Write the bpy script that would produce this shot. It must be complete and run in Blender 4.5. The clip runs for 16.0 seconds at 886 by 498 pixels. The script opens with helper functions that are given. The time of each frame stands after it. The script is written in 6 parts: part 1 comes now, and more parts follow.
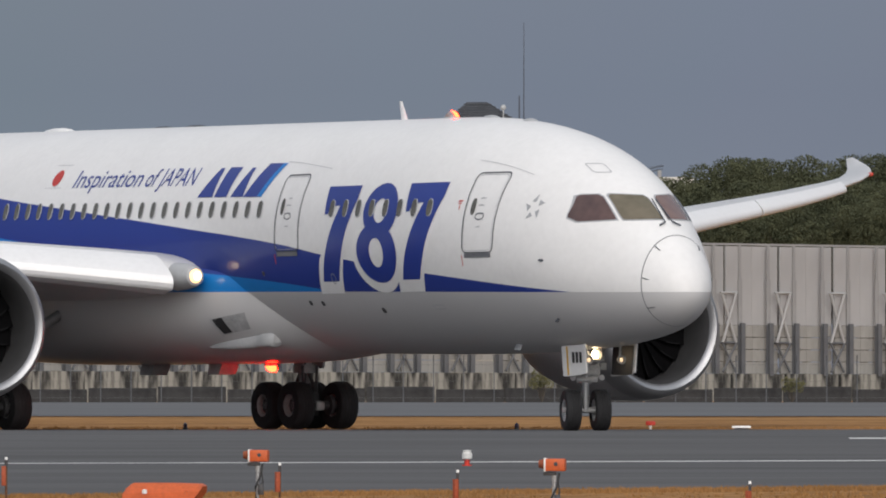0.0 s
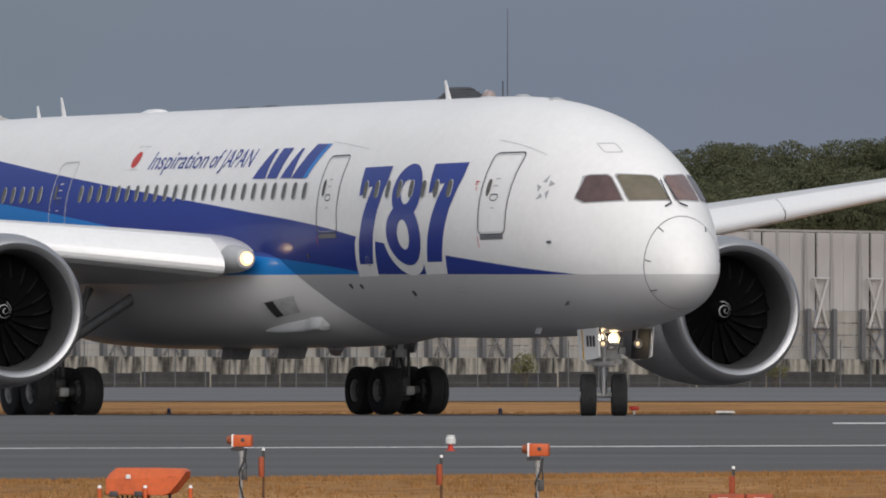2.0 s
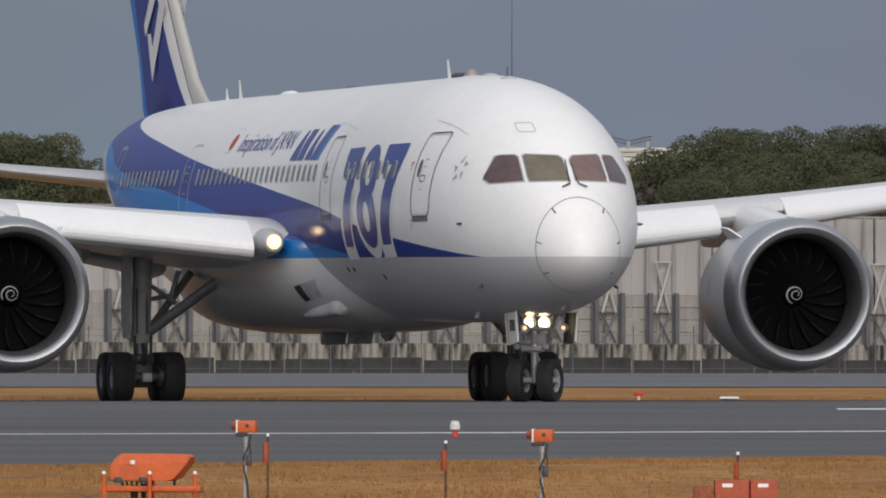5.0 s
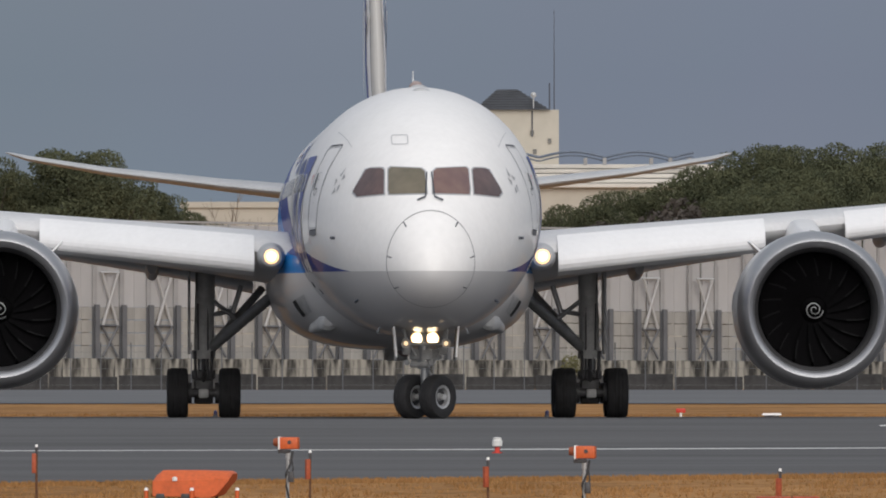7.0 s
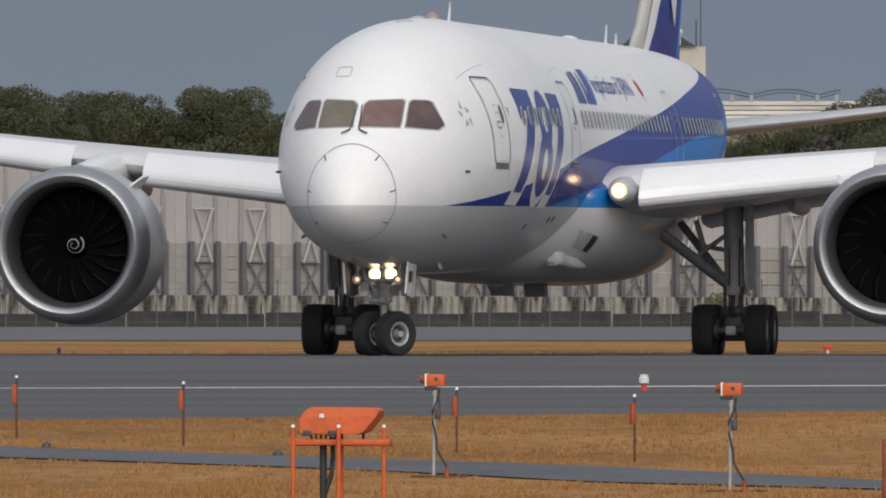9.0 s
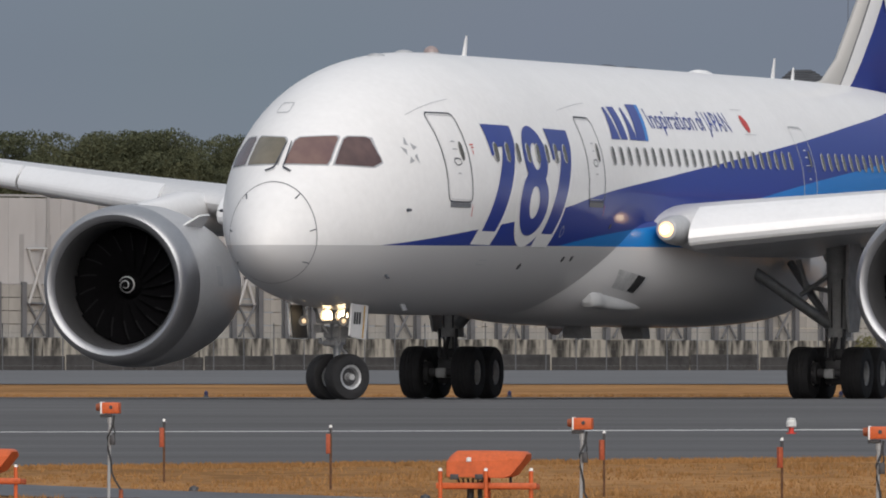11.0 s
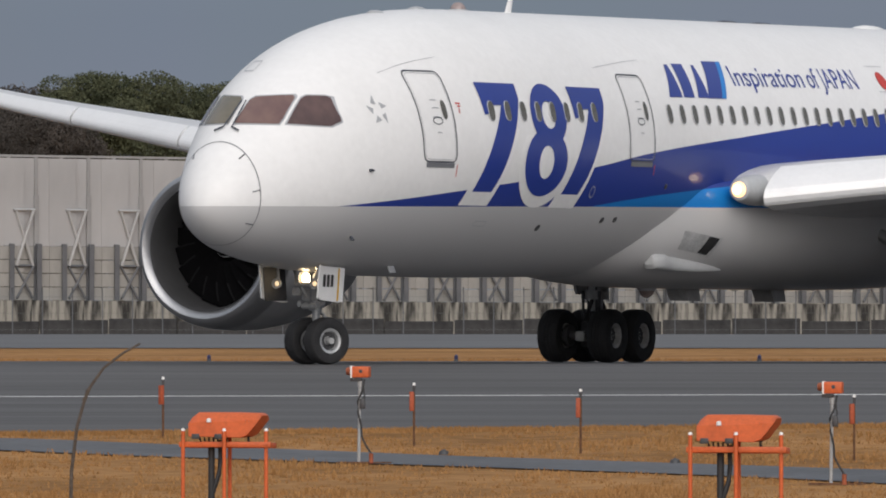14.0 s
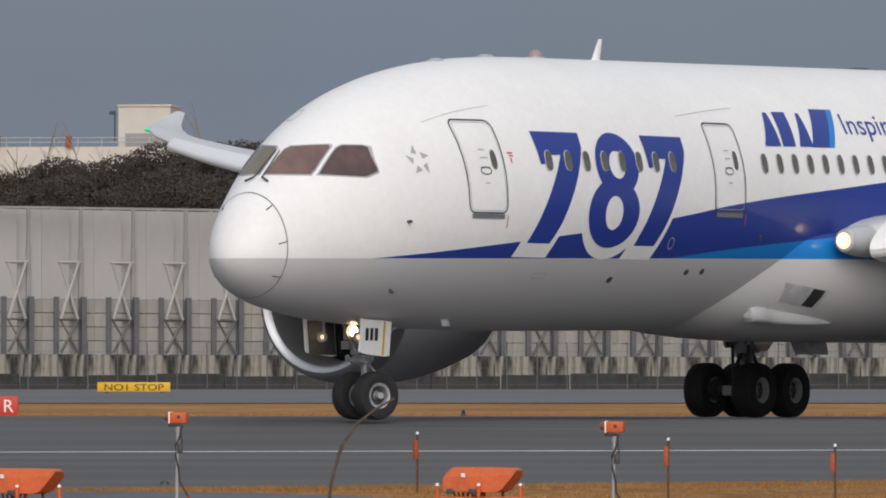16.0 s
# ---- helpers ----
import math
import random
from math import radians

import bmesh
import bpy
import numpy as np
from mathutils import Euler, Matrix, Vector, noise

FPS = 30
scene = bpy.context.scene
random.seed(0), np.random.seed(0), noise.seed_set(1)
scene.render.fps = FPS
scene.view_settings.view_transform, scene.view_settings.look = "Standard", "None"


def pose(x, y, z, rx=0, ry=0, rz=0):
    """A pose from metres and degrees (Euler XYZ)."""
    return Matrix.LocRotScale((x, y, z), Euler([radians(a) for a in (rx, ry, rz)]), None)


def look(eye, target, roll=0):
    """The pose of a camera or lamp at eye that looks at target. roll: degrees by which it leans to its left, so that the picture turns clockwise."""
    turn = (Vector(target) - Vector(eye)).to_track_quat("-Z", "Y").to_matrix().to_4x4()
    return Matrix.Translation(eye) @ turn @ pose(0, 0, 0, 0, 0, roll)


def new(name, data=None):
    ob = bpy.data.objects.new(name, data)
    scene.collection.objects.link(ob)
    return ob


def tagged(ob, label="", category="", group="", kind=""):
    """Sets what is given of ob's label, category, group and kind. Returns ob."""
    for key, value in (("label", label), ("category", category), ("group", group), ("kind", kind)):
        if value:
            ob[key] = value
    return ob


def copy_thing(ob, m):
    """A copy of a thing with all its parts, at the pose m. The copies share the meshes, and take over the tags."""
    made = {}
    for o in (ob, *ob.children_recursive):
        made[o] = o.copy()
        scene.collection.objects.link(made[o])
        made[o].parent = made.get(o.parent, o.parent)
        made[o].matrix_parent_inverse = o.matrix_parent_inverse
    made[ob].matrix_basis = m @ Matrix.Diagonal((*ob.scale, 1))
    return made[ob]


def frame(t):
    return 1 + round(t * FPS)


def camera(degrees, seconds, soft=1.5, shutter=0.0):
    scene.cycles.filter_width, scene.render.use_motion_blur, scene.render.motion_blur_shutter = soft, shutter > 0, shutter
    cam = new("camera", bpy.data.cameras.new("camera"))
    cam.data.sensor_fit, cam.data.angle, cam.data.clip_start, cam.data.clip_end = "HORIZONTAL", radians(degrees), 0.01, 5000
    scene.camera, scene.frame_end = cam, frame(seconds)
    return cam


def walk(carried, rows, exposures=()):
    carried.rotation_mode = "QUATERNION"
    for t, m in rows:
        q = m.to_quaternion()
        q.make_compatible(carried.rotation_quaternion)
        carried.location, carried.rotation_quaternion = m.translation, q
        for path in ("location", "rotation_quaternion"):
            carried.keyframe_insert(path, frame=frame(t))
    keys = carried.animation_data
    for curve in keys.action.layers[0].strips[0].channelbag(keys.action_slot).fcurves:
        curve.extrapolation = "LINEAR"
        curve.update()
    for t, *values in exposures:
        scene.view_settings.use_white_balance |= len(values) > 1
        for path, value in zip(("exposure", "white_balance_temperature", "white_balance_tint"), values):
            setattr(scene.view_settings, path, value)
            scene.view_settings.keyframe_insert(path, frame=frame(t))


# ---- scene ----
EYE = (0.0, 0.0, 0.283)
cam = camera(5.4204, 16.0, soft=1.9)
# seconds, heading to the right of north and elevation of the lens axis in radians
AIM = [
    (0.0, 0.00323, 0.01821),
    (0.5, -0.00065, 0.01777),
    (1.0, -0.00300, 0.01615),
    (1.5, 0.00601, 0.01654),
    (2.0, 0.00498, 0.01661),
    (2.5, 0.00268, 0.01746),
    (3.0, 0.00219, 0.01606),
    (3.5, 0.00243, 0.01332),
    (4.0, 0.00606, 0.01419),
    (6.5, 0.00069, 0.01600),
    (7.0, -0.00000, 0.01686),
    (7.5, -0.00151, 0.01615),
    (8.0, -0.00467, 0.01685),
    (8.5, -0.01141, 0.01307),
    (9.0, -0.01567, 0.01013),
    (11.5, -0.03555, 0.01727),
    (12.0, -0.03971, 0.01917),
    (12.5, -0.04430, 0.01607),
    (13.0, -0.04923, 0.01522),
    (13.5, -0.05286, 0.01591),
    (14.0, -0.05810, 0.01093),
    (14.5, -0.06622, 0.01376),
    (15.0, -0.07226, 0.01667),
    (15.5, -0.08008, 0.01781),
    (16.0, -0.08526, 0.01680),
]


def aim(az, el):
    return look(EYE, (EYE[0] + math.sin(az) * math.cos(el), EYE[1] + math.cos(az) * math.cos(el), EYE[2] + math.sin(el)))


walk(cam, [(t, aim(az, el)) for t, az, el in AIM])

# seconds, place of the main gear's centre on the pavement, heading in degrees
TAXI = [
    (0.0, -7.137, 247.706, -60.12),
    (0.5, -6.400, 246.534, -61.43),
    (1.0, -5.691, 245.501, -62.80),
    (1.5, -5.023, 244.689, -64.19),
    (2.0, -4.450, 244.094, -65.63),
    (2.5, -3.885, 243.463, -67.05),
    (3.0, -3.367, 242.852, -68.69),
    (3.5, -2.858, 242.286, -70.58),
    (4.0, -2.420, 241.760, -72.78),
    (6.5, -1.362, 238.042, -85.13),
    (7.0, -1.174, 237.426, -88.10),
    (7.5, -1.077, 236.633, -90.92),
    (8.0, -1.088, 235.617, -93.63),
    (8.5, -1.136, 234.558, -96.13),
    (9.0, -1.236, 233.289, -98.55),
    (11.5, -2.628, 225.327, -108.16),
    (12.0, -3.027, 224.538, -109.62),
    (12.5, -3.435, 223.683, -110.85),
    (13.0, -3.887, 222.803, -112.07),
    (13.5, -4.343, 222.018, -113.40),
    (14.0, -4.854, 220.992, -114.69),
    (14.5, -5.431, 219.715, -115.92),
    (15.0, -6.012, 218.404, -117.06),
    (15.5, -6.623, 217.096, -118.19),
    (16.0, -7.260, 215.828, -119.26),
]

# ---- light ----
world = bpy.data.worlds.new("overcast_sky")
scene.world = world
world.use_nodes = True
wn, wl = world.node_tree.nodes, world.node_tree.links
wn.clear()
SUN_ELEV, SUN_AZ = radians(27), radians(172)
sky = wn.new("ShaderNodeTexSky")
sky.sky_type, sky.sun_disc = "NISHITA", False
sky.sun_elevation, sky.sun_rotation = SUN_ELEV, SUN_AZ
sky.dust_density, sky.air_density = 4.0, 1.5
co = wn.new("ShaderNodeTexCoord")
sep = wn.new("ShaderNodeSeparateXYZ")
ramp = wn.new("ShaderNodeValToRGB")
ramp.color_ramp.elements[0].position, ramp.color_ramp.elements[0].color = 0.0, (0.205, 0.232, 0.290, 1)
ramp.color_ramp.elements[1].position, ramp.color_ramp.elements[1].color = 0.75, (0.54, 0.57, 0.62, 1)
mid = ramp.color_ramp.elements.new(0.035)
mid.color = (0.172, 0.200, 0.258, 1)
cloud = wn.new("ShaderNodeTexNoise")
cloud.inputs["Scale"].default_value, cloud.inputs["Detail"].default_value = 9.0, 4.0
cmix = wn.new("ShaderNodeMix")
cmix.data_type, cmix.blend_type = "RGBA", "SOFT_LIGHT"
cmix.inputs["Factor"].default_value = 0.18
bg_cloud, bg_sky, add = wn.new("ShaderNodeBackground"), wn.new("ShaderNodeBackground"), wn.new("ShaderNodeAddShader")
wout = wn.new("ShaderNodeOutputWorld")
wl.new(co.outputs["Generated"], sep.inputs[0])
wl.new(sep.outputs["Z"], ramp.inputs[0])
wl.new(co.outputs["Generated"], cloud.inputs["Vector"])
wl.new(ramp.outputs[0], cmix.inputs["A"])
wl.new(cloud.outputs["Color"], cmix.inputs["B"])
wl.new(cmix.outputs["Result"], bg_cloud.inputs["Color"])
wl.new(sky.outputs[0], bg_sky.inputs["Color"])
bg_cloud.inputs["Strength"].default_value = 1.0
bg_sky.inputs["Strength"].default_value = 0.006
wl.new(bg_cloud.outputs[0], add.inputs[0])
wl.new(bg_sky.outputs[0], add.inputs[1])
wl.new(add.outputs[0], wout.inputs["Surface"])

sun = new("sun", bpy.data.lights.new("sun", "SUN"))
sun.data.energy, sun.data.angle, sun.data.color = 2.25, radians(60), (1.0, 0.943, 0.895)
sun.matrix_world = look((0, 0, 0), (-math.sin(SUN_AZ) * math.cos(SUN_ELEV), -math.cos(SUN_AZ) * math.cos(SUN_ELEV), -math.sin(SUN_ELEV)))
scene.view_settings.exposure = 0.0


# ---- materials ----
def mat(name, color, rough=0.6, metal=0.0, vary=0.12, scale=3.0, fine=40.0, bump=0.0, bump_scale=60.0, emit=0.0, spec=0.5, rand=0.0, island=0.0, stretch=(1, 1, 1), second=None):
    """A surface with variation at two scales, fine relief, and optional change from piece to piece."""
    m = bpy.data.materials.new(name)
    m.use_nodes = True
    n, l = m.node_tree.nodes, m.node_tree.links
    b = n["Principled BSDF"]
    b.inputs["Roughness"].default_value, b.inputs["Metallic"].default_value = rough, metal
    b.inputs["Specular IOR Level"].default_value = spec
    tc, mp = n.new("ShaderNodeTexCoord"), n.new("ShaderNodeMapping")
    mp.inputs["Scale"].default_value = stretch
    l.new(tc.outputs["Object"], mp.inputs["Vector"])
    big, small, mixn = n.new("ShaderNodeTexNoise"), n.new("ShaderNodeTexNoise"), n.new("ShaderNodeMath")
    for node, s in ((big, scale), (small, fine)):
        node.inputs["Scale"].default_value, node.inputs["Detail"].default_value = s, 5.0
        l.new(mp.outputs["Vector"], node.inputs["Vector"])
    mixn.operation = "MULTIPLY_ADD"
    l.new(small.outputs["Fac"], mixn.inputs[0])
    mixn.inputs[1].default_value = 0.5
    half = n.new("ShaderNodeMath")
    half.operation = "MULTIPLY"
    half.inputs[1].default_value = 0.5
    l.new(big.outputs["Fac"], half.inputs[0])
    l.new(half.outputs[0], mixn.inputs[2])
    cr = n.new("ShaderNodeValToRGB")
    lo = [max(0.0, c * (1 - vary)) for c in color]
    hi = [min(1.0, c * (1 + vary)) for c in (second or color)]
    cr.color_ramp.elements[0].position, cr.color_ramp.elements[1].position = 0.36, 0.64
    cr.color_ramp.elements[0].color, cr.color_ramp.elements[1].color = (*lo, 1), (*hi, 1)
    l.new(mixn.outputs[0], cr.inputs[0])
    out = cr.outputs[0]
    if rand or island:
        src = n.new("ShaderNodeNewGeometry" if island else "ShaderNodeObjectInfo").outputs["Random Per Island" if island else "Random"]
        hs, mr = n.new("ShaderNodeHueSaturation"), n.new("ShaderNodeMapRange")
        mr.inputs["To Min"].default_value, mr.inputs["To Max"].default_value = 1 - (rand or island), 1 + (rand or island)
        l.new(src, mr.inputs["Value"])
        l.new(mr.outputs[0], hs.inputs["Value"])
        l.new(out, hs.inputs["Color"])
        out = hs.outputs[0]
    l.new(out, b.inputs["Base Color"])
    if bump:
        bp, bt = n.new("ShaderNodeBump"), n.new("ShaderNodeTexNoise")
        bt.inputs["Scale"].default_value, bt.inputs["Detail"].default_value = bump_scale, 4.0
        bp.inputs["Strength"].default_value, bp.inputs["Distance"].default_value = bump, 0.02
        l.new(mp.outputs["Vector"], bt.inputs["Vector"])
        l.new(bt.outputs["Fac"], bp.inputs["Height"])
        l.new(bp.outputs[0], b.inputs["Normal"])
    if emit:
        b.inputs["Emission Color"].default_value, b.inputs["Emission Strength"].default_value = (*color, 1), emit
    return m


WHITE, GREY, NAVY, LIGHT_BLUE = (0.85, 0.845, 0.84), (0.575, 0.572, 0.575), (0.020, 0.046, 0.28), (0.010, 0.21, 0.62)


def paint_nodes(name, coat):
    m = mat(name, WHITE, 0.55, vary=0.03, scale=0.7, fine=6.0, spec=0.2)
    n, l = m.node_tree.nodes, m.node_tree.links
    b = n["Principled BSDF"]
    b.inputs["Coat Weight"].default_value, b.inputs["Coat Roughness"].default_value = coat, 0.045
    white = b.inputs["Base Color"].links[0].from_socket
    tc, sp = n.new("ShaderNodeTexCoord"), n.new("ShaderNodeSeparateXYZ")
    l.new(tc.outputs["Object"], sp.inputs[0])
    return m, n, l, b, white, sp


def mix_in(n, l, fac, below, color):
    mx = n.new("ShaderNodeMix")
    mx.data_type = "RGBA"
    l.new(fac, mx.inputs["Factor"])
    l.new(below, mx.inputs["A"])
    mx.inputs["B"].default_value = (*color, 1)
    return mx.outputs["Result"]


def math_node(n, l, op, a, b):
    nd = n.new("ShaderNodeMath")
    nd.operation = op
    for k, v in enumerate((a, b)):
        if isinstance(v, (int, float)):
            nd.inputs[k].default_value = v
        else:
            l.new(v, nd.inputs[k])
    return nd.outputs[0]


def below_curve(n, l, sp, points):
    """1 where the surface lies under the line through points (x forward, z)."""
    x0, x1, z0, z1 = -30.0, 30.0, 0.0, 12.0
    cv = n.new("ShaderNodeFloatCurve")
    c = cv.mapping.curves[0]
    pts = sorted(((x - x0) / (x1 - x0), (z - z0) / (z1 - z0)) for x, z in points)
    c.points[0].location, c.points[1].location = pts[0], pts[-1]
    for p in pts[1:-1]:
        c.points.new(*p)
    cv.mapping.update()
    l.new(math_node(n, l, "DIVIDE", math_node(n, l, "SUBTRACT", sp.outputs["X"], x0), x1 - x0), cv.inputs["Value"])
    zn = math_node(n, l, "DIVIDE", math_node(n, l, "SUBTRACT", sp.outputs["Z"], z0), z1 - z0)
    return math_node(n, l, "LESS_THAN", zn, cv.outputs[0])


def livery():
    m, n, l, b, col, sp = paint_nodes("livery_paint", 0.3)
    navy = below_curve(n, l, sp, [(30, 3.0), (24.9, 3.37), (20.8, 3.76), (15.2, 4.35), (12.6, 4.70), (7.5, 5.20), (2.5, 5.66), (-4.2, 6.28), (-10, 6.86), (-15.2, 7.36), (-18.1, 7.7), (-21, 8.3), (-24, 9.5), (-30, 11)])
    lite = below_curve(n, l, sp, [(30, 2.5), (17, 3.2), (14.2, 3.56), (8.2, 4.07), (2.2, 4.61), (-4.0, 5.25), (-10.7, 5.86), (-16, 6.36), (-19.4, 6.9), (-22, 7.2), (-30, 9.0)])
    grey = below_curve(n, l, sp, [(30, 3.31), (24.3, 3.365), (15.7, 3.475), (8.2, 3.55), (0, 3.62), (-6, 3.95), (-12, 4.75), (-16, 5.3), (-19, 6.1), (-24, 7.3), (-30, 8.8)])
    col = mix_in(n, l, navy, col, NAVY)
    col = mix_in(n, l, lite, col, LIGHT_BLUE)
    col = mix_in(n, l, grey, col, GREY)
    l.new(col, b.inputs["Base Color"])
    return m


def fin_paint():
    m, n, l, b, col, sp = paint_nodes("fin_paint", 0.12)
    # distance behind the leading edge line
    edge = math_node(n, l, "ADD", sp.outputs["X"], math_node(n, l, "MULTIPLY", sp.outputs["Z"], 1.19))
    navy = math_node(n, l, "LESS_THAN", edge, -8.0)
    lite = math_node(n, l, "LESS_THAN", math_node(n, l, "ADD", sp.outputs["X"], math_node(n, l, "MULTIPLY", sp.outputs["Z"], 0.45)), -20.3)
    col = mix_in(n, l, navy, col, NAVY)
    col = mix_in(n, l, lite, col, LIGHT_BLUE)
    # metal-grey leading edge, its shade put into the grey-beige
    nose = math_node(n, l, "GREATER_THAN", edge, -7.05)
    col = mix_in(n, l, nose, col, (0.50, 0.485, 0.46))
    joint = math_node(n, l, "COMPARE", edge, -7.05)
    joint.node.inputs[2].default_value = 0.05
    col = mix_in(n, l, joint, col, (0.16, 0.16, 0.17))
    l.new(col, b.inputs["Base Color"])
    return m


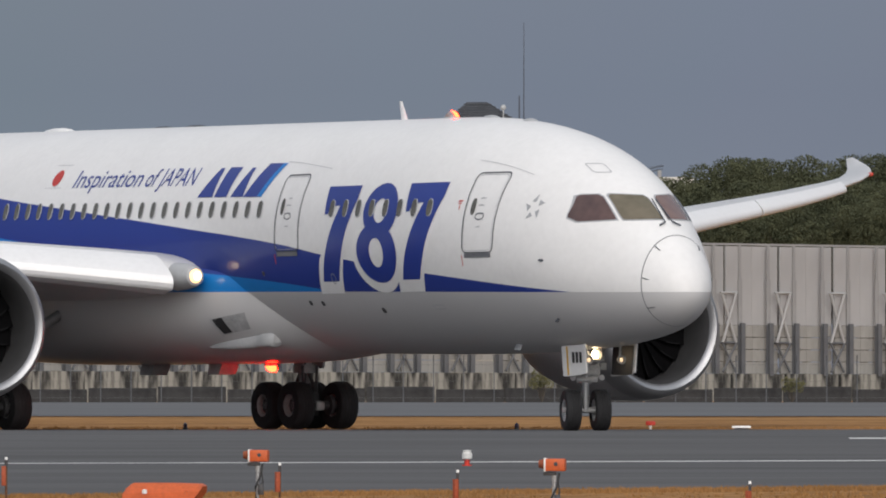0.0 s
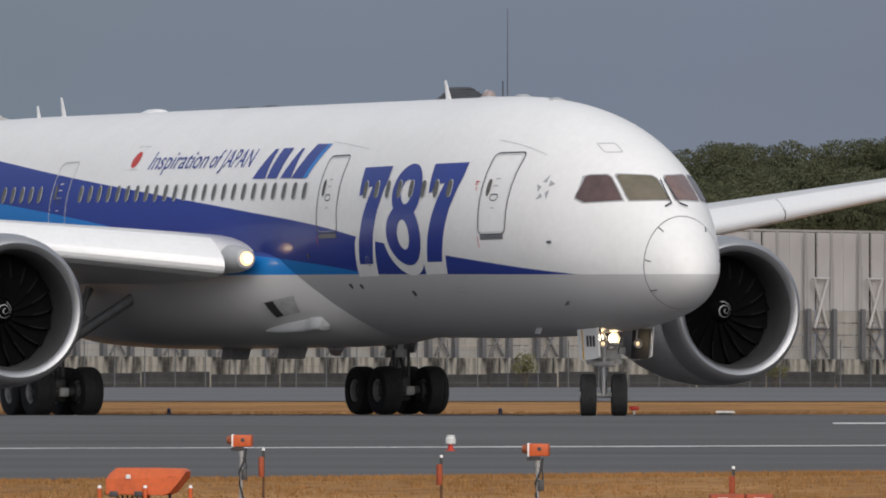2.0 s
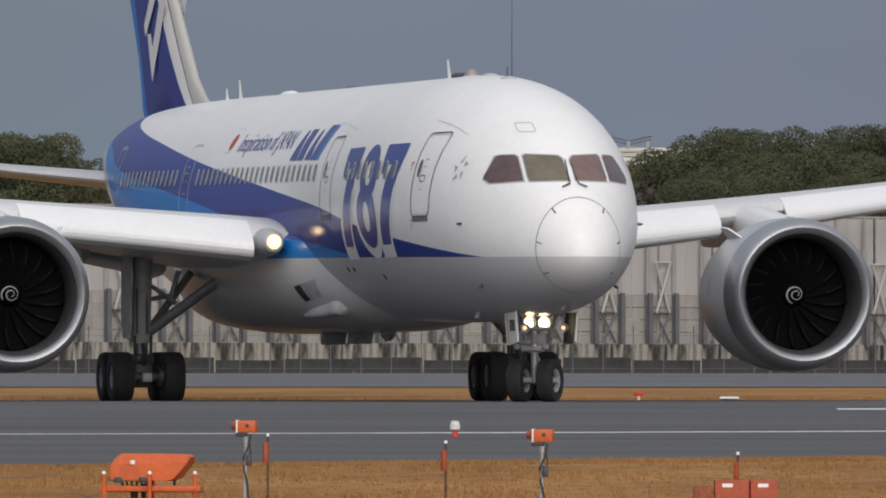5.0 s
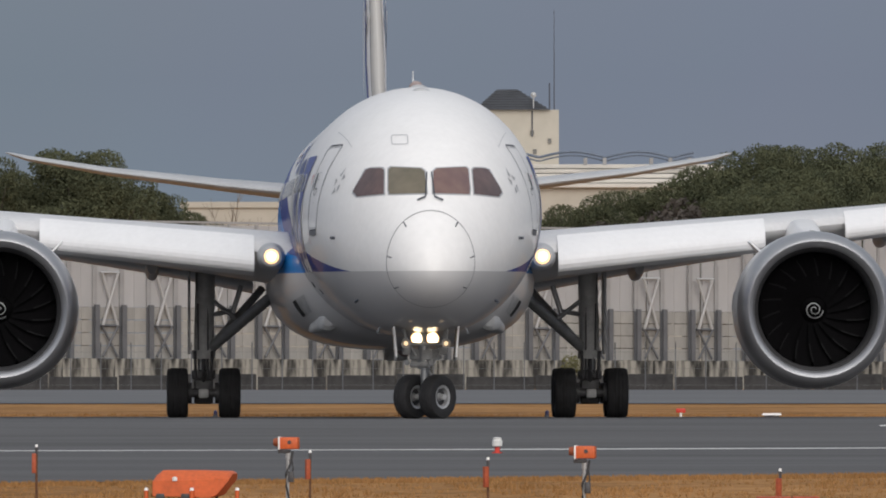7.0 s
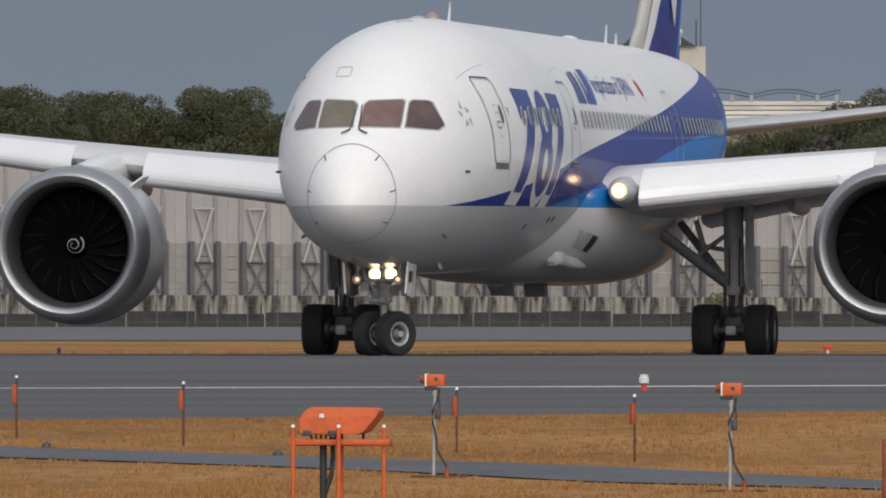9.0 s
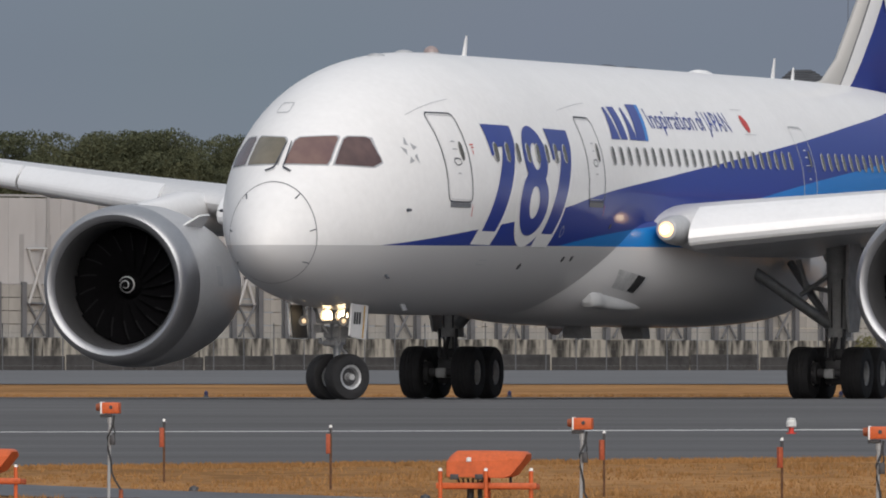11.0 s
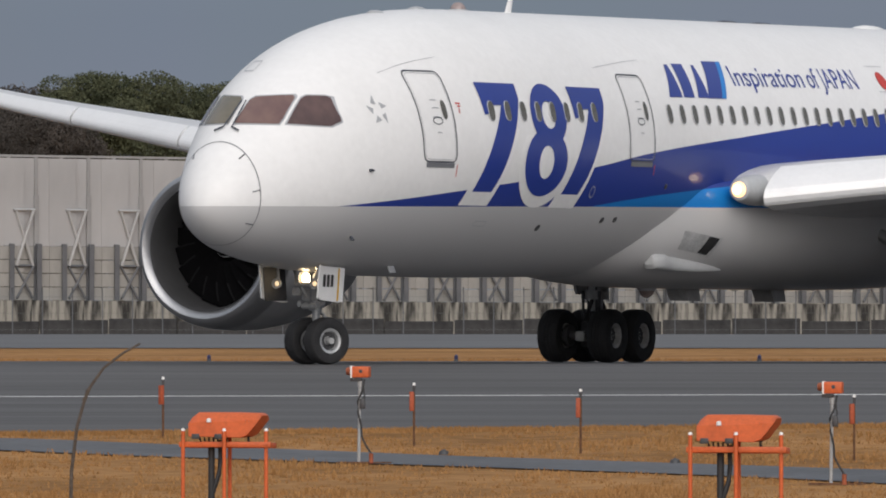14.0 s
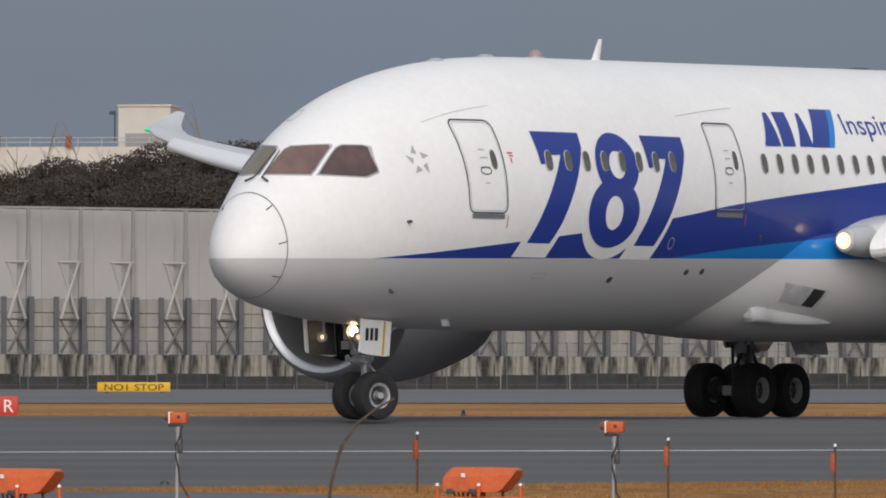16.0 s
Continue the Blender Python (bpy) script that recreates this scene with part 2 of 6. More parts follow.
M = {
    "livery": livery(),
    "fin": fin_paint(),
    "white": mat("white_paint", WHITE, 0.3, vary=0.04, scale=0.8, fine=8),
    "lightgrey": mat("light_grey_paint", (0.46, 0.47, 0.48), 0.42, vary=0.07, scale=0.9, fine=9),
    "belly": mat("grey_belly_paint", GREY, 0.35, vary=0.07, scale=0.8, fine=9),
    "navy": mat("navy_paint", NAVY, 0.3, vary=0.06, scale=1.0),
    "blue": mat("light_blue_paint", LIGHT_BLUE, 0.3, vary=0.06, scale=1.0),
    "red": mat("red_paint", (0.55, 0.04, 0.03), 0.45, vary=0.08),
    "seam": mat("dark_seam", (0.055, 0.062, 0.08), 0.6, vary=0.15),
    "seam_soft": mat("grey_seam_sealant", (0.17, 0.175, 0.19), 0.6, vary=0.15),
    "frame": mat("marking_grey", (0.40, 0.41, 0.43), 0.5, vary=0.08),
    "cabinglass": mat("cabin_window_glass", (0.115, 0.11, 0.098), 0.2, vary=0.2),
    # pale cowl paint, lowered to carry the shade on its underside
    "nacelle": mat("shade_dimmed_nacelle_paint", (0.45, 0.455, 0.465), 0.32, vary=0.06, scale=0.9, fine=9),
    "lip": mat("brushed_lip_metal", (0.42, 0.425, 0.44), 0.42, 0.9, vary=0.06, scale=2, fine=30),
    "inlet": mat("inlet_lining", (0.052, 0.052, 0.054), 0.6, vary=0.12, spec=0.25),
    "dark": mat("dark_metal", (0.06, 0.06, 0.064), 0.55, 0.2, vary=0.3, scale=6),
    # fan and blade edge colours sunk to near black to carry inlet shade
    "fan": mat("inlet_shaded_fan", (0.0045, 0.0045, 0.005), 0.9, 0.0, vary=0.2, spec=0.03),
    "blade_edge": mat("inlet_shaded_titanium_edge", (0.011, 0.011, 0.012), 0.7, 0.0, vary=0.1, spec=0.05),
    "steel": mat("gear_steel", (0.32, 0.33, 0.34), 0.42, 0.5, vary=0.2, scale=4),
    "gearpaint": mat("gear_grey_paint", (0.38, 0.385, 0.39), 0.55, 0.0, vary=0.25, scale=4),
    "rubber": mat("tyre_rubber", (0.020, 0.020, 0.022), 0.8, vary=0.3, scale=5, bump=0.2),
    "rim": mat("wheel_rim", (0.50, 0.51, 0.52), 0.4, 0.5, vary=0.15, scale=8),
    "wing": mat("wing_skin", (0.66, 0.66, 0.665), 0.32, 0.05, vary=0.07, scale=0.6, fine=7),
    "slat": mat("slat_skin", (0.84, 0.84, 0.845), 0.34, 0.12, vary=0.03, scale=0.6, fine=7),
    "lamp": mat("landing_lamp_glow", (1.0, 0.78, 0.48), 0.3, vary=0.0, emit=9.0),
    "lamp_wing": mat("wing_lamp_glow", (1.0, 0.74, 0.43), 0.3, vary=0.0, emit=7.5),
    # glowing ring that widens the landing lamps, for their warm halo
    "lamp_rim": mat("lamp_halo_glow", (1.0, 0.58, 0.26), 0.3, vary=0.0, emit=2.2),
    "tipgreen": mat("green_tip_lens", (0.05, 0.6, 0.3), 0.3, vary=0.0, emit=0.35),
    "tipred": mat("red_tip_lens", (0.5, 0.05, 0.03), 0.3, vary=0.0, emit=0.2),
    "lamp_dim": mat("taxi_lamp_glow", (1.0, 0.72, 0.42), 0.3, vary=0.0, emit=1.0),
    "beacon": mat("clear_beacon_lens", (0.30, 0.24, 0.23), 0.2, vary=0.05),
    "beacon_glow": mat("red_beacon_glow", (1.0, 0.0032, 0.0008), 0.3, vary=0.0, emit=260.0),
    "grass": mat("dry_lawn", (0.275, 0.143, 0.056), 0.95, vary=0.22, scale=0.16, fine=2.2, bump=0.25, bump_scale=20, spec=0.05, second=(0.352, 0.192, 0.081)),
    "blade": mat("dry_grass_blades", (0.300, 0.163, 0.066), 0.9, vary=0.16, scale=0.4, fine=8, spec=0.05, island=0.22),
    "runway": mat("grooved_asphalt", (0.108, 0.107, 0.109), 0.9, vary=0.2, scale=0.28, fine=1.6, bump=0.2, bump_scale=30, spec=0.2, stretch=(0.06, 1, 1)),
    "road": mat("grey_road_concrete", (0.145, 0.147, 0.152), 0.9, vary=0.12, scale=0.15, fine=1.2, spec=0.15, stretch=(0.2, 1, 1)),
    "path": mat("asphalt_path", (0.12, 0.125, 0.135), 0.85, vary=0.2, scale=0.4, fine=4, spec=0.2),
    "line": mat("white_road_marking", (0.72, 0.72, 0.70), 0.7, vary=0.12, scale=0.5, fine=6),
    "orange": mat("orange_paint", (0.60, 0.115, 0.028), 0.55, vary=0.16, scale=3, fine=20),
    "orange_old": mat("weathered_orange_post", (0.27, 0.072, 0.03), 0.7, vary=0.4, scale=5, fine=25),
    "rust": mat("rusty_brown_pole", (0.115, 0.052, 0.024), 0.8, vary=0.4, scale=5, fine=25),
    "plate": mat("faded_red_plate", (0.36, 0.075, 0.03), 0.65, vary=0.25, scale=5, fine=25),
    "galv": mat("galvanised_steel", (0.42, 0.43, 0.44), 0.5, 0.4, vary=0.2, scale=6),
    "cable": mat("black_cable", (0.03, 0.03, 0.032), 0.6, vary=0.3),
    "panel": mat("barrier_panel_grey", (0.40, 0.397, 0.40), 0.75, vary=0.06, scale=0.25, fine=1.5, rand=0.035, stretch=(1, 1, 0.35)),
    "plank": mat("barrier_concrete_plank", (0.31, 0.303, 0.285), 0.85, vary=0.13, scale=0.4, fine=3, rand=0.07, stretch=(1, 1, 0.3)),
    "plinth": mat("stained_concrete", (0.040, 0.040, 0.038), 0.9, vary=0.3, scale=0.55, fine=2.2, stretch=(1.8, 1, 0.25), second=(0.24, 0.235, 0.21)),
    "kerb": mat("dark_concrete_wall", (0.055, 0.055, 0.056), 0.95, vary=0.3, scale=0.5, fine=3, spec=0.1),
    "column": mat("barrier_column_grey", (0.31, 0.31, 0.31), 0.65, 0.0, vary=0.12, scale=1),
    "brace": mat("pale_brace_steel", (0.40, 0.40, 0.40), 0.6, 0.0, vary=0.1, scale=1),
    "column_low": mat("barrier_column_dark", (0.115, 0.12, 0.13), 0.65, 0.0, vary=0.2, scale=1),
    # leaf green lifted and blued a little to stand for distance haze
    "leaf": mat("hazed_evergreen_leaves", (0.062, 0.074, 0.046), 0.85, vary=0.2, scale=0.22, fine=1.2, spec=0.1, island=0.10, second=(0.105, 0.110, 0.062)),
    "leaf_dark": mat("dark_shrub_leaves", (0.062, 0.056, 0.051), 0.85, vary=0.25, scale=0.22, fine=1.2, spec=0.1, island=0.08, second=(0.084, 0.073, 0.064)),
    "shrub_leaf": mat("yellowish_shrub_leaves", (0.12, 0.12, 0.055), 0.85, vary=0.2, scale=0.8, fine=4, spec=0.1, island=0.16, second=(0.18, 0.165, 0.075)),
    "bark": mat("tree_bark", (0.085, 0.07, 0.055), 0.9, vary=0.3, scale=2, fine=15),
    "twig": mat("bare_twigs", (0.27, 0.235, 0.20), 0.9, vary=0.2, scale=2),
    # tan with some haze of the distance greyed into it
    "tan": mat("haze_greyed_tan_wall", (0.46, 0.425, 0.36), 0.8, vary=0.08, scale=0.12, fine=0.8),
    "cream": mat("cream_wall", (0.60, 0.57, 0.52), 0.8, vary=0.08, scale=0.12, fine=0.8),
    "roof": mat("dark_roof_tiles", (0.055, 0.06, 0.07), 0.6, vary=0.25, scale=0.6, fine=4),
    "arch": mat("blue_grey_arch_steel", (0.13, 0.16, 0.21), 0.5, 0.3, vary=0.15),
    "yellow": mat("yellow_sign_face", (0.75, 0.42, 0.01), 0.5, vary=0.06),
    "black": mat("black_lettering", (0.02, 0.02, 0.02), 0.6, vary=0.1),
    "signred": mat("red_sign_face", (0.62, 0.05, 0.03), 0.5, vary=0.08),
    "bluelamp": mat("blue_lamp_lens", (0.03, 0.03, 0.09), 0.3, vary=0.1),
    "cabinet": mat("weathered_orange_steel", (0.38, 0.068, 0.022), 0.6, vary=0.22, scale=3, fine=18),
    # black that stands for shade in the ram air opening
    "soot": mat("black_inlet_hole", (0.018, 0.018, 0.02), 0.8, vary=0.2),
    "stalk": mat("dry_stalk", (0.085, 0.068, 0.056), 0.9, vary=0.3, scale=10),
}


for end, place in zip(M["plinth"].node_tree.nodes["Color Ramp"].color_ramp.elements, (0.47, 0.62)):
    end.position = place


def cockpit_glass(name, low, high):
    m = mat(name, low, 0.08, vary=0.15, scale=0.9, fine=3.0, second=high)
    m.node_tree.nodes["Principled BSDF"].inputs["Specular IOR Level"].default_value = 0.5
    return m


M["cockpit_red"] = cockpit_glass("rose_cockpit_glass", (0.175, 0.105, 0.102), (0.19, 0.12, 0.10))
M["cockpit_tan"] = cockpit_glass("bronze_cockpit_glass", (0.145, 0.128, 0.088), (0.165, 0.14, 0.10))
M["cockpit_dark"] = cockpit_glass("dark_cockpit_glass", (0.085, 0.055, 0.055), (0.115, 0.07, 0.066))


# ---- mesh tools ----
def part(name, bm, material, parent=None, label="", smooth=True):
    """Links a bmesh as one mesh object, under a thing or a part."""
    me = bpy.data.meshes.new(name)
    bmesh.ops.recalc_face_normals(bm, faces=bm.faces)
    bm.to_mesh(me)
    bm.free()
    for x in material if isinstance(material, (list, tuple)) else [material]:
        me.materials.append(M[x])
    if smooth:
        me.shade_smooth()
        me.set_sharp_from_angle(angle=radians(38))
    ob = new(name, me)
    if parent:
        ob.parent = parent
    if label:
        ob["label"] = label
    return ob


def shared(name, like, parent, m):
    """Another piece on the same mesh."""
    ob = new(name, like.data)
    ob.parent = parent
    ob.matrix_basis = m
    return ob


def empty(name, m=None):
    ob = new(name)
    ob.empty_display_size = 0.3
    if m is not None:
        ob.matrix_basis = m
    return ob


def box(bm, x0, x1, y0, y1, z0, z1, bevel=0.0, m=None):
    vs = [bm.verts.new((x, y, z)) for x in (x0, x1) for y in (y0, y1) for z in (z0, z1)]
    fs = [bm.faces.new([vs[i] for i in q]) for q in ((0, 1, 3, 2), (4, 6, 7, 5), (0, 4, 5, 1), (2, 3, 7, 6), (0, 2, 6, 4), (1, 5, 7, 3))]
    if bevel:
        es = list({e for fc in fs for e in fc.edges})
        r = bmesh.ops.bevel(bm, geom=es, offset=bevel, segments=2, affect="EDGES", profile=0.5)
        vs = list({v for fc in r["faces"] for v in fc.verts} | {v for v in vs if v.is_valid})
    if m is not None:
        bmesh.ops.transform(bm, matrix=m, verts=[v for v in vs if v.is_valid])
    return bm


def tube(bm, a, b, r0, r1=None, seg=12, cap=True):
    """A round bar from a to b."""
    a, b = Vector(a), Vector(b)
    r1 = r0 if r1 is None else r1
    q = (b - a).to_track_quat("Z", "Y")
    rings = []
    for p, r in ((a, r0), (b, r1)):
        rings.append([bm.verts.new(p + q @ Vector((r * math.cos(k * math.tau / seg), r * math.sin(k * math.tau / seg), 0))) for k in range(seg)])
    for k in range(seg):
        bm.faces.new((rings[0][k], rings[0][(k + 1) % seg], rings[1][(k + 1) % seg], rings[1][k]))
    if cap:
        bm.faces.new(rings[0][::-1])
        bm.faces.new(rings[1])
    return bm


def hose(bm, pts, radii, seg=7):
    """One bent round rod through the points."""
    pts = [Vector(p) for p in pts]
    rings = []
    for i, (p, r) in enumerate(zip(pts, radii)):
        q = (pts[min(i + 1, len(pts) - 1)] - pts[max(i - 1, 0)]).to_track_quat("Z", "Y")
        rings.append([p + q @ Vector((r * math.cos(k * math.tau / seg), r * math.sin(k * math.tau / seg), 0)) for k in range(seg)])
    loft(bm, rings)
    return bm


def lathe(bm, profile, seg=48, axis="X", mats=None, centre=(0, 0, 0)):
    """Turns (along, radius) points about an axis through centre."""
    rings = []
    for a, r in profile:
        ring = []
        for k in range(seg):
            c, s = r * math.cos(k * math.tau / seg), r * math.sin(k * math.tau / seg)
            p = {"X": (a, c, s), "Y": (c, a, s), "Z": (c, s, a)}[axis]
            ring.append(bm.verts.new(Vector(p) + Vector(centre)))
        rings.append(ring)
    for i in range(len(rings) - 1):
        for k in range(seg):
            fc = bm.faces.new((rings[i][k], rings[i][(k + 1) % seg], rings[i + 1][(k + 1) % seg], rings[i + 1][k]))
            if mats:
                fc.material_index = mats[i]
    return rings


def loft(bm, rings, cap=True, closed=True):
    vs = [[bm.verts.new(p) for p in r] for r in rings]
    n = len(vs[0])
    for i in range(len(vs) - 1):
        for k in range(n if closed else n - 1):
            bm.faces.new((vs[i][k], vs[i][(k + 1) % n], vs[i + 1][(k + 1) % n], vs[i + 1][k]))
    if cap and closed:
        bm.faces.new(vs[0][::-1])
        bm.faces.new(vs[-1])
    return vs


def text_bm(words, size=1.0, shear=0.0):
    """Flat letters in the built-in font, as a bmesh in x, y."""
    cu = bpy.data.curves.new("letters", "FONT")
    cu.body, cu.size, cu.shear, cu.fill_mode = words, size, shear, "FRONT"
    ob = bpy.data.objects.new("letters", cu)
    me = bpy.data.meshes.new_from_object(ob)
    bm = bmesh.new()
    bm.from_mesh(me)
    bpy.data.objects.remove(ob)
    bpy.data.meshes.remove(me)
    bpy.data.curves.remove(cu)
    return bm


# ---- the aircraft: x forward from the main gear, y to its left, z up from the pavement ----
NOSE = 27.9
STN = np.array([0, .05, .15, .3, .6, 1.0, 1.35, 2, 3, 4, 5, 6, 7.5, 9, 11, 13, 35.9, 39, 43, 47, 50, 53, 55, 56.5, 56.75])
TOP = np.array([3.34, 3.62, 3.86, 4.08, 4.45, 4.82, 5.10, 5.62, 6.26, 6.75, 7.10, 7.36, 7.61, 7.745, 7.80, 7.80, 7.80, 7.80, 7.77, 7.68, 7.5, 7.2, 6.95, 6.6, 6.35])
BOT = np.array([3.32, 3.12, 2.97, 2.82, 2.63, 2.47, 2.37, 2.25, 2.12, 2.03, 1.98, 1.94, 1.91, 1.9, 1.9, 1.9, 1.9, 2.2, 2.95, 3.85, 4.55, 5.2, 5.6, 5.95, 6.1])
WID = np.array([.01, .24, .41, .59, .83, 1.07, 1.24, 1.53, 1.92, 2.2, 2.41, 2.57, 2.74, 2.84, 2.885, 2.885, 2.885, 2.84, 2.6, 2.1, 1.62, 1.08, .68, .32, .12])
MID = np.array([3.33, 3.36, 3.38, 3.41, 3.46, 3.55, 3.63, 3.8, 4.0, 4.2, 4.4, 4.54, 4.7, 4.8, 4.85, 4.85, 4.85, 4.95, 5.3, 5.7, 6.0, 6.2, 6.27, 6.28, 6.22])


def smooth_curve(xs, ys):
    """A curve through the points that does not overshoot."""
    hh, d = np.diff(xs), np.diff(ys) / np.diff(xs)
    m = np.zeros(len(xs))
    m[0], m[-1] = d[0], d[-1]
    for i in range(1, len(xs) - 1):
        if d[i - 1] * d[i] > 0:
            w1, w2 = 2 * hh[i] + hh[i - 1], hh[i] + 2 * hh[i - 1]
            m[i] = (w1 + w2) / (w1 / d[i - 1] + w2 / d[i])

    def at(x):
        x = min(max(x, xs[0]), xs[-1])
        i = min(int(np.searchsorted(xs, x, side="right")) - 1, len(xs) - 2)
        t = (x - xs[i]) / hh[i]
        return float((2 * t**3 - 3 * t**2 + 1) * ys[i] + (t**3 - 2 * t**2 + t) * hh[i] * m[i] + (-2 * t**3 + 3 * t**2) * ys[i + 1] + (t**3 - t**2) * hh[i] * m[i + 1])

    return at


ROOT = np.sqrt(STN)
F_TOP, F_BOT, F_WID, F_MID = (smooth_curve(ROOT, v) for v in (TOP, BOT, WID, MID))


def section(x):
    """Top, bottom, half width and widest height of the body at x."""
    s, up = math.sqrt(max(NOSE - x, 0.0)), max(0.0, 17.0 - x) * 0.0108
    return F_TOP(s) + up, F_BOT(s) + up, F_WID(s), F_MID(s) + up


def skin(x, z, side, off=0.012):
    """The point of the body's side at x and height z, raised by off, and its outward direction."""
    def y_at(xx, zz):
        t, b, w, c = section(xx)
        k = (zz - c) / (t - c if zz > c else c - b)
        return w * math.sqrt(max(1 - k * k, 0.0))
    y, e = y_at(x, z), 0.02
    nrm = Vector((-(y_at(x + e, z) - y_at(x - e, z)) / (2 * e), 1.0, -(y_at(x, z + e) - y_at(x, z - e)) / (2 * e))).normalized()
    p = Vector((x, y, z)) + nrm * off
    return Vector((p.x, side * p.y, p.z)), Vector((nrm.x, side * nrm.y, nrm.z))


def skin_front(y, z, off=0.012):
    """The point of the nose at y and z, raised by off."""
    lo, hi = 10.0, NOSE
    for _ in range(40):
        x = (lo + hi) / 2
        t, b, w, c = section(x)
        k = (z - c) / (t - c if z > c else c - b)
        if z >= t or z <= b or abs(y) >= w * math.sqrt(max(1 - k * k, 0.0)):
            hi = x
        else:
            lo = x
    x, e = lo, 0.04
    t, b, w, c = section(x)
    d = t - c if z > c else c - b
    nrm = Vector((0.55, y / w**2 * w, (z - c) / d**2 * d)).normalized()
    return Vector((x, y, z)) + nrm * off


def cut_up(bm, dx, dz):
    """Cuts a flat mesh in x, y into small pieces, so that it can bend."""
    xs, ys = [v.co.x for v in bm.verts], [v.co.y for v in bm.verts]
    for axis, lo, hi, step in ((0, min(xs), max(xs), dx), (1, min(ys), max(ys), dz)):
        p = lo + step
        while p < hi:
            co = Vector((p, 0, 0)) if axis == 0 else Vector((0, p, 0))
            nn = Vector((1, 0, 0)) if axis == 0 else Vector((0, 1, 0))
            bmesh.ops.bisect_plane(bm, geom=bm.verts[:] + bm.edges[:] + bm.faces[:], plane_co=co, plane_no=nn)
            p += step
    return bm


def poly(bm, pts):
    return bm.faces.new([bm.verts.new((u, v, 0)) for u, v in pts])


def on_side(bm, side, x_of, off=0.012, rise=0.0):
    """Lays a flat mesh in (u, z) on the body's side."""
    for v in bm.verts:
        x = x_of(v.co.x)
        p, _ = skin(x, v.co.y + rise * (14.0 - x), side, off)
        v.co = p
    return bm


def strip(bm, pts, width, closed=True):
    """A band of that width along a line in (u, z)."""
    n = len(pts)
    rows = []
    for i, (u, v) in enumerate(pts):
        a = Vector(pts[(i - 1) % n] if closed or i else pts[i])
        b = Vector(pts[(i + 1) % n] if closed or i < n - 1 else pts[i])
        d = (b - a).normalized()
        nn = Vector((-d.y, d.x)) * width / 2
        rows.append((bm.verts.new((u + nn.x, v + nn.y, 0)), bm.verts.new((u - nn.x, v - nn.y, 0))))
    for i in range(n if closed else n - 1):
        a, b = rows[i], rows[(i + 1) % n]
        bm.faces.new((a[0], a[1], b[1], b[0]))
    return bm


def round_rect(x0, x1, z0, z1, r, n=5, step=0.3):
    pts = []
    for cx, cz, a0 in ((x1 - r, z1 - r, 0), (x0 + r, z1 - r, 90), (x0 + r, z0 + r, 180), (x1 - r, z0 + r, 270)):
        for k in range(n + 1):
            a = radians(a0 + 90 * k / n)
            pts.append((cx + r * math.cos(a), cz + r * math.sin(a)))
    out = []
    for i, p in enumerate(pts):
        q = pts[(i + 1) % len(pts)]
        m = max(1, int(math.dist(p, q) / step))
        out += [(p[0] + (q[0] - p[0]) * k / m, p[1] + (q[1] - p[1]) * k / m) for k in range(m)]
    return out


plane = empty("airliner")
tagged(plane, "white twin-engine airliner with navy and light blue swoosh, taxiing on asphalt", "airplane")


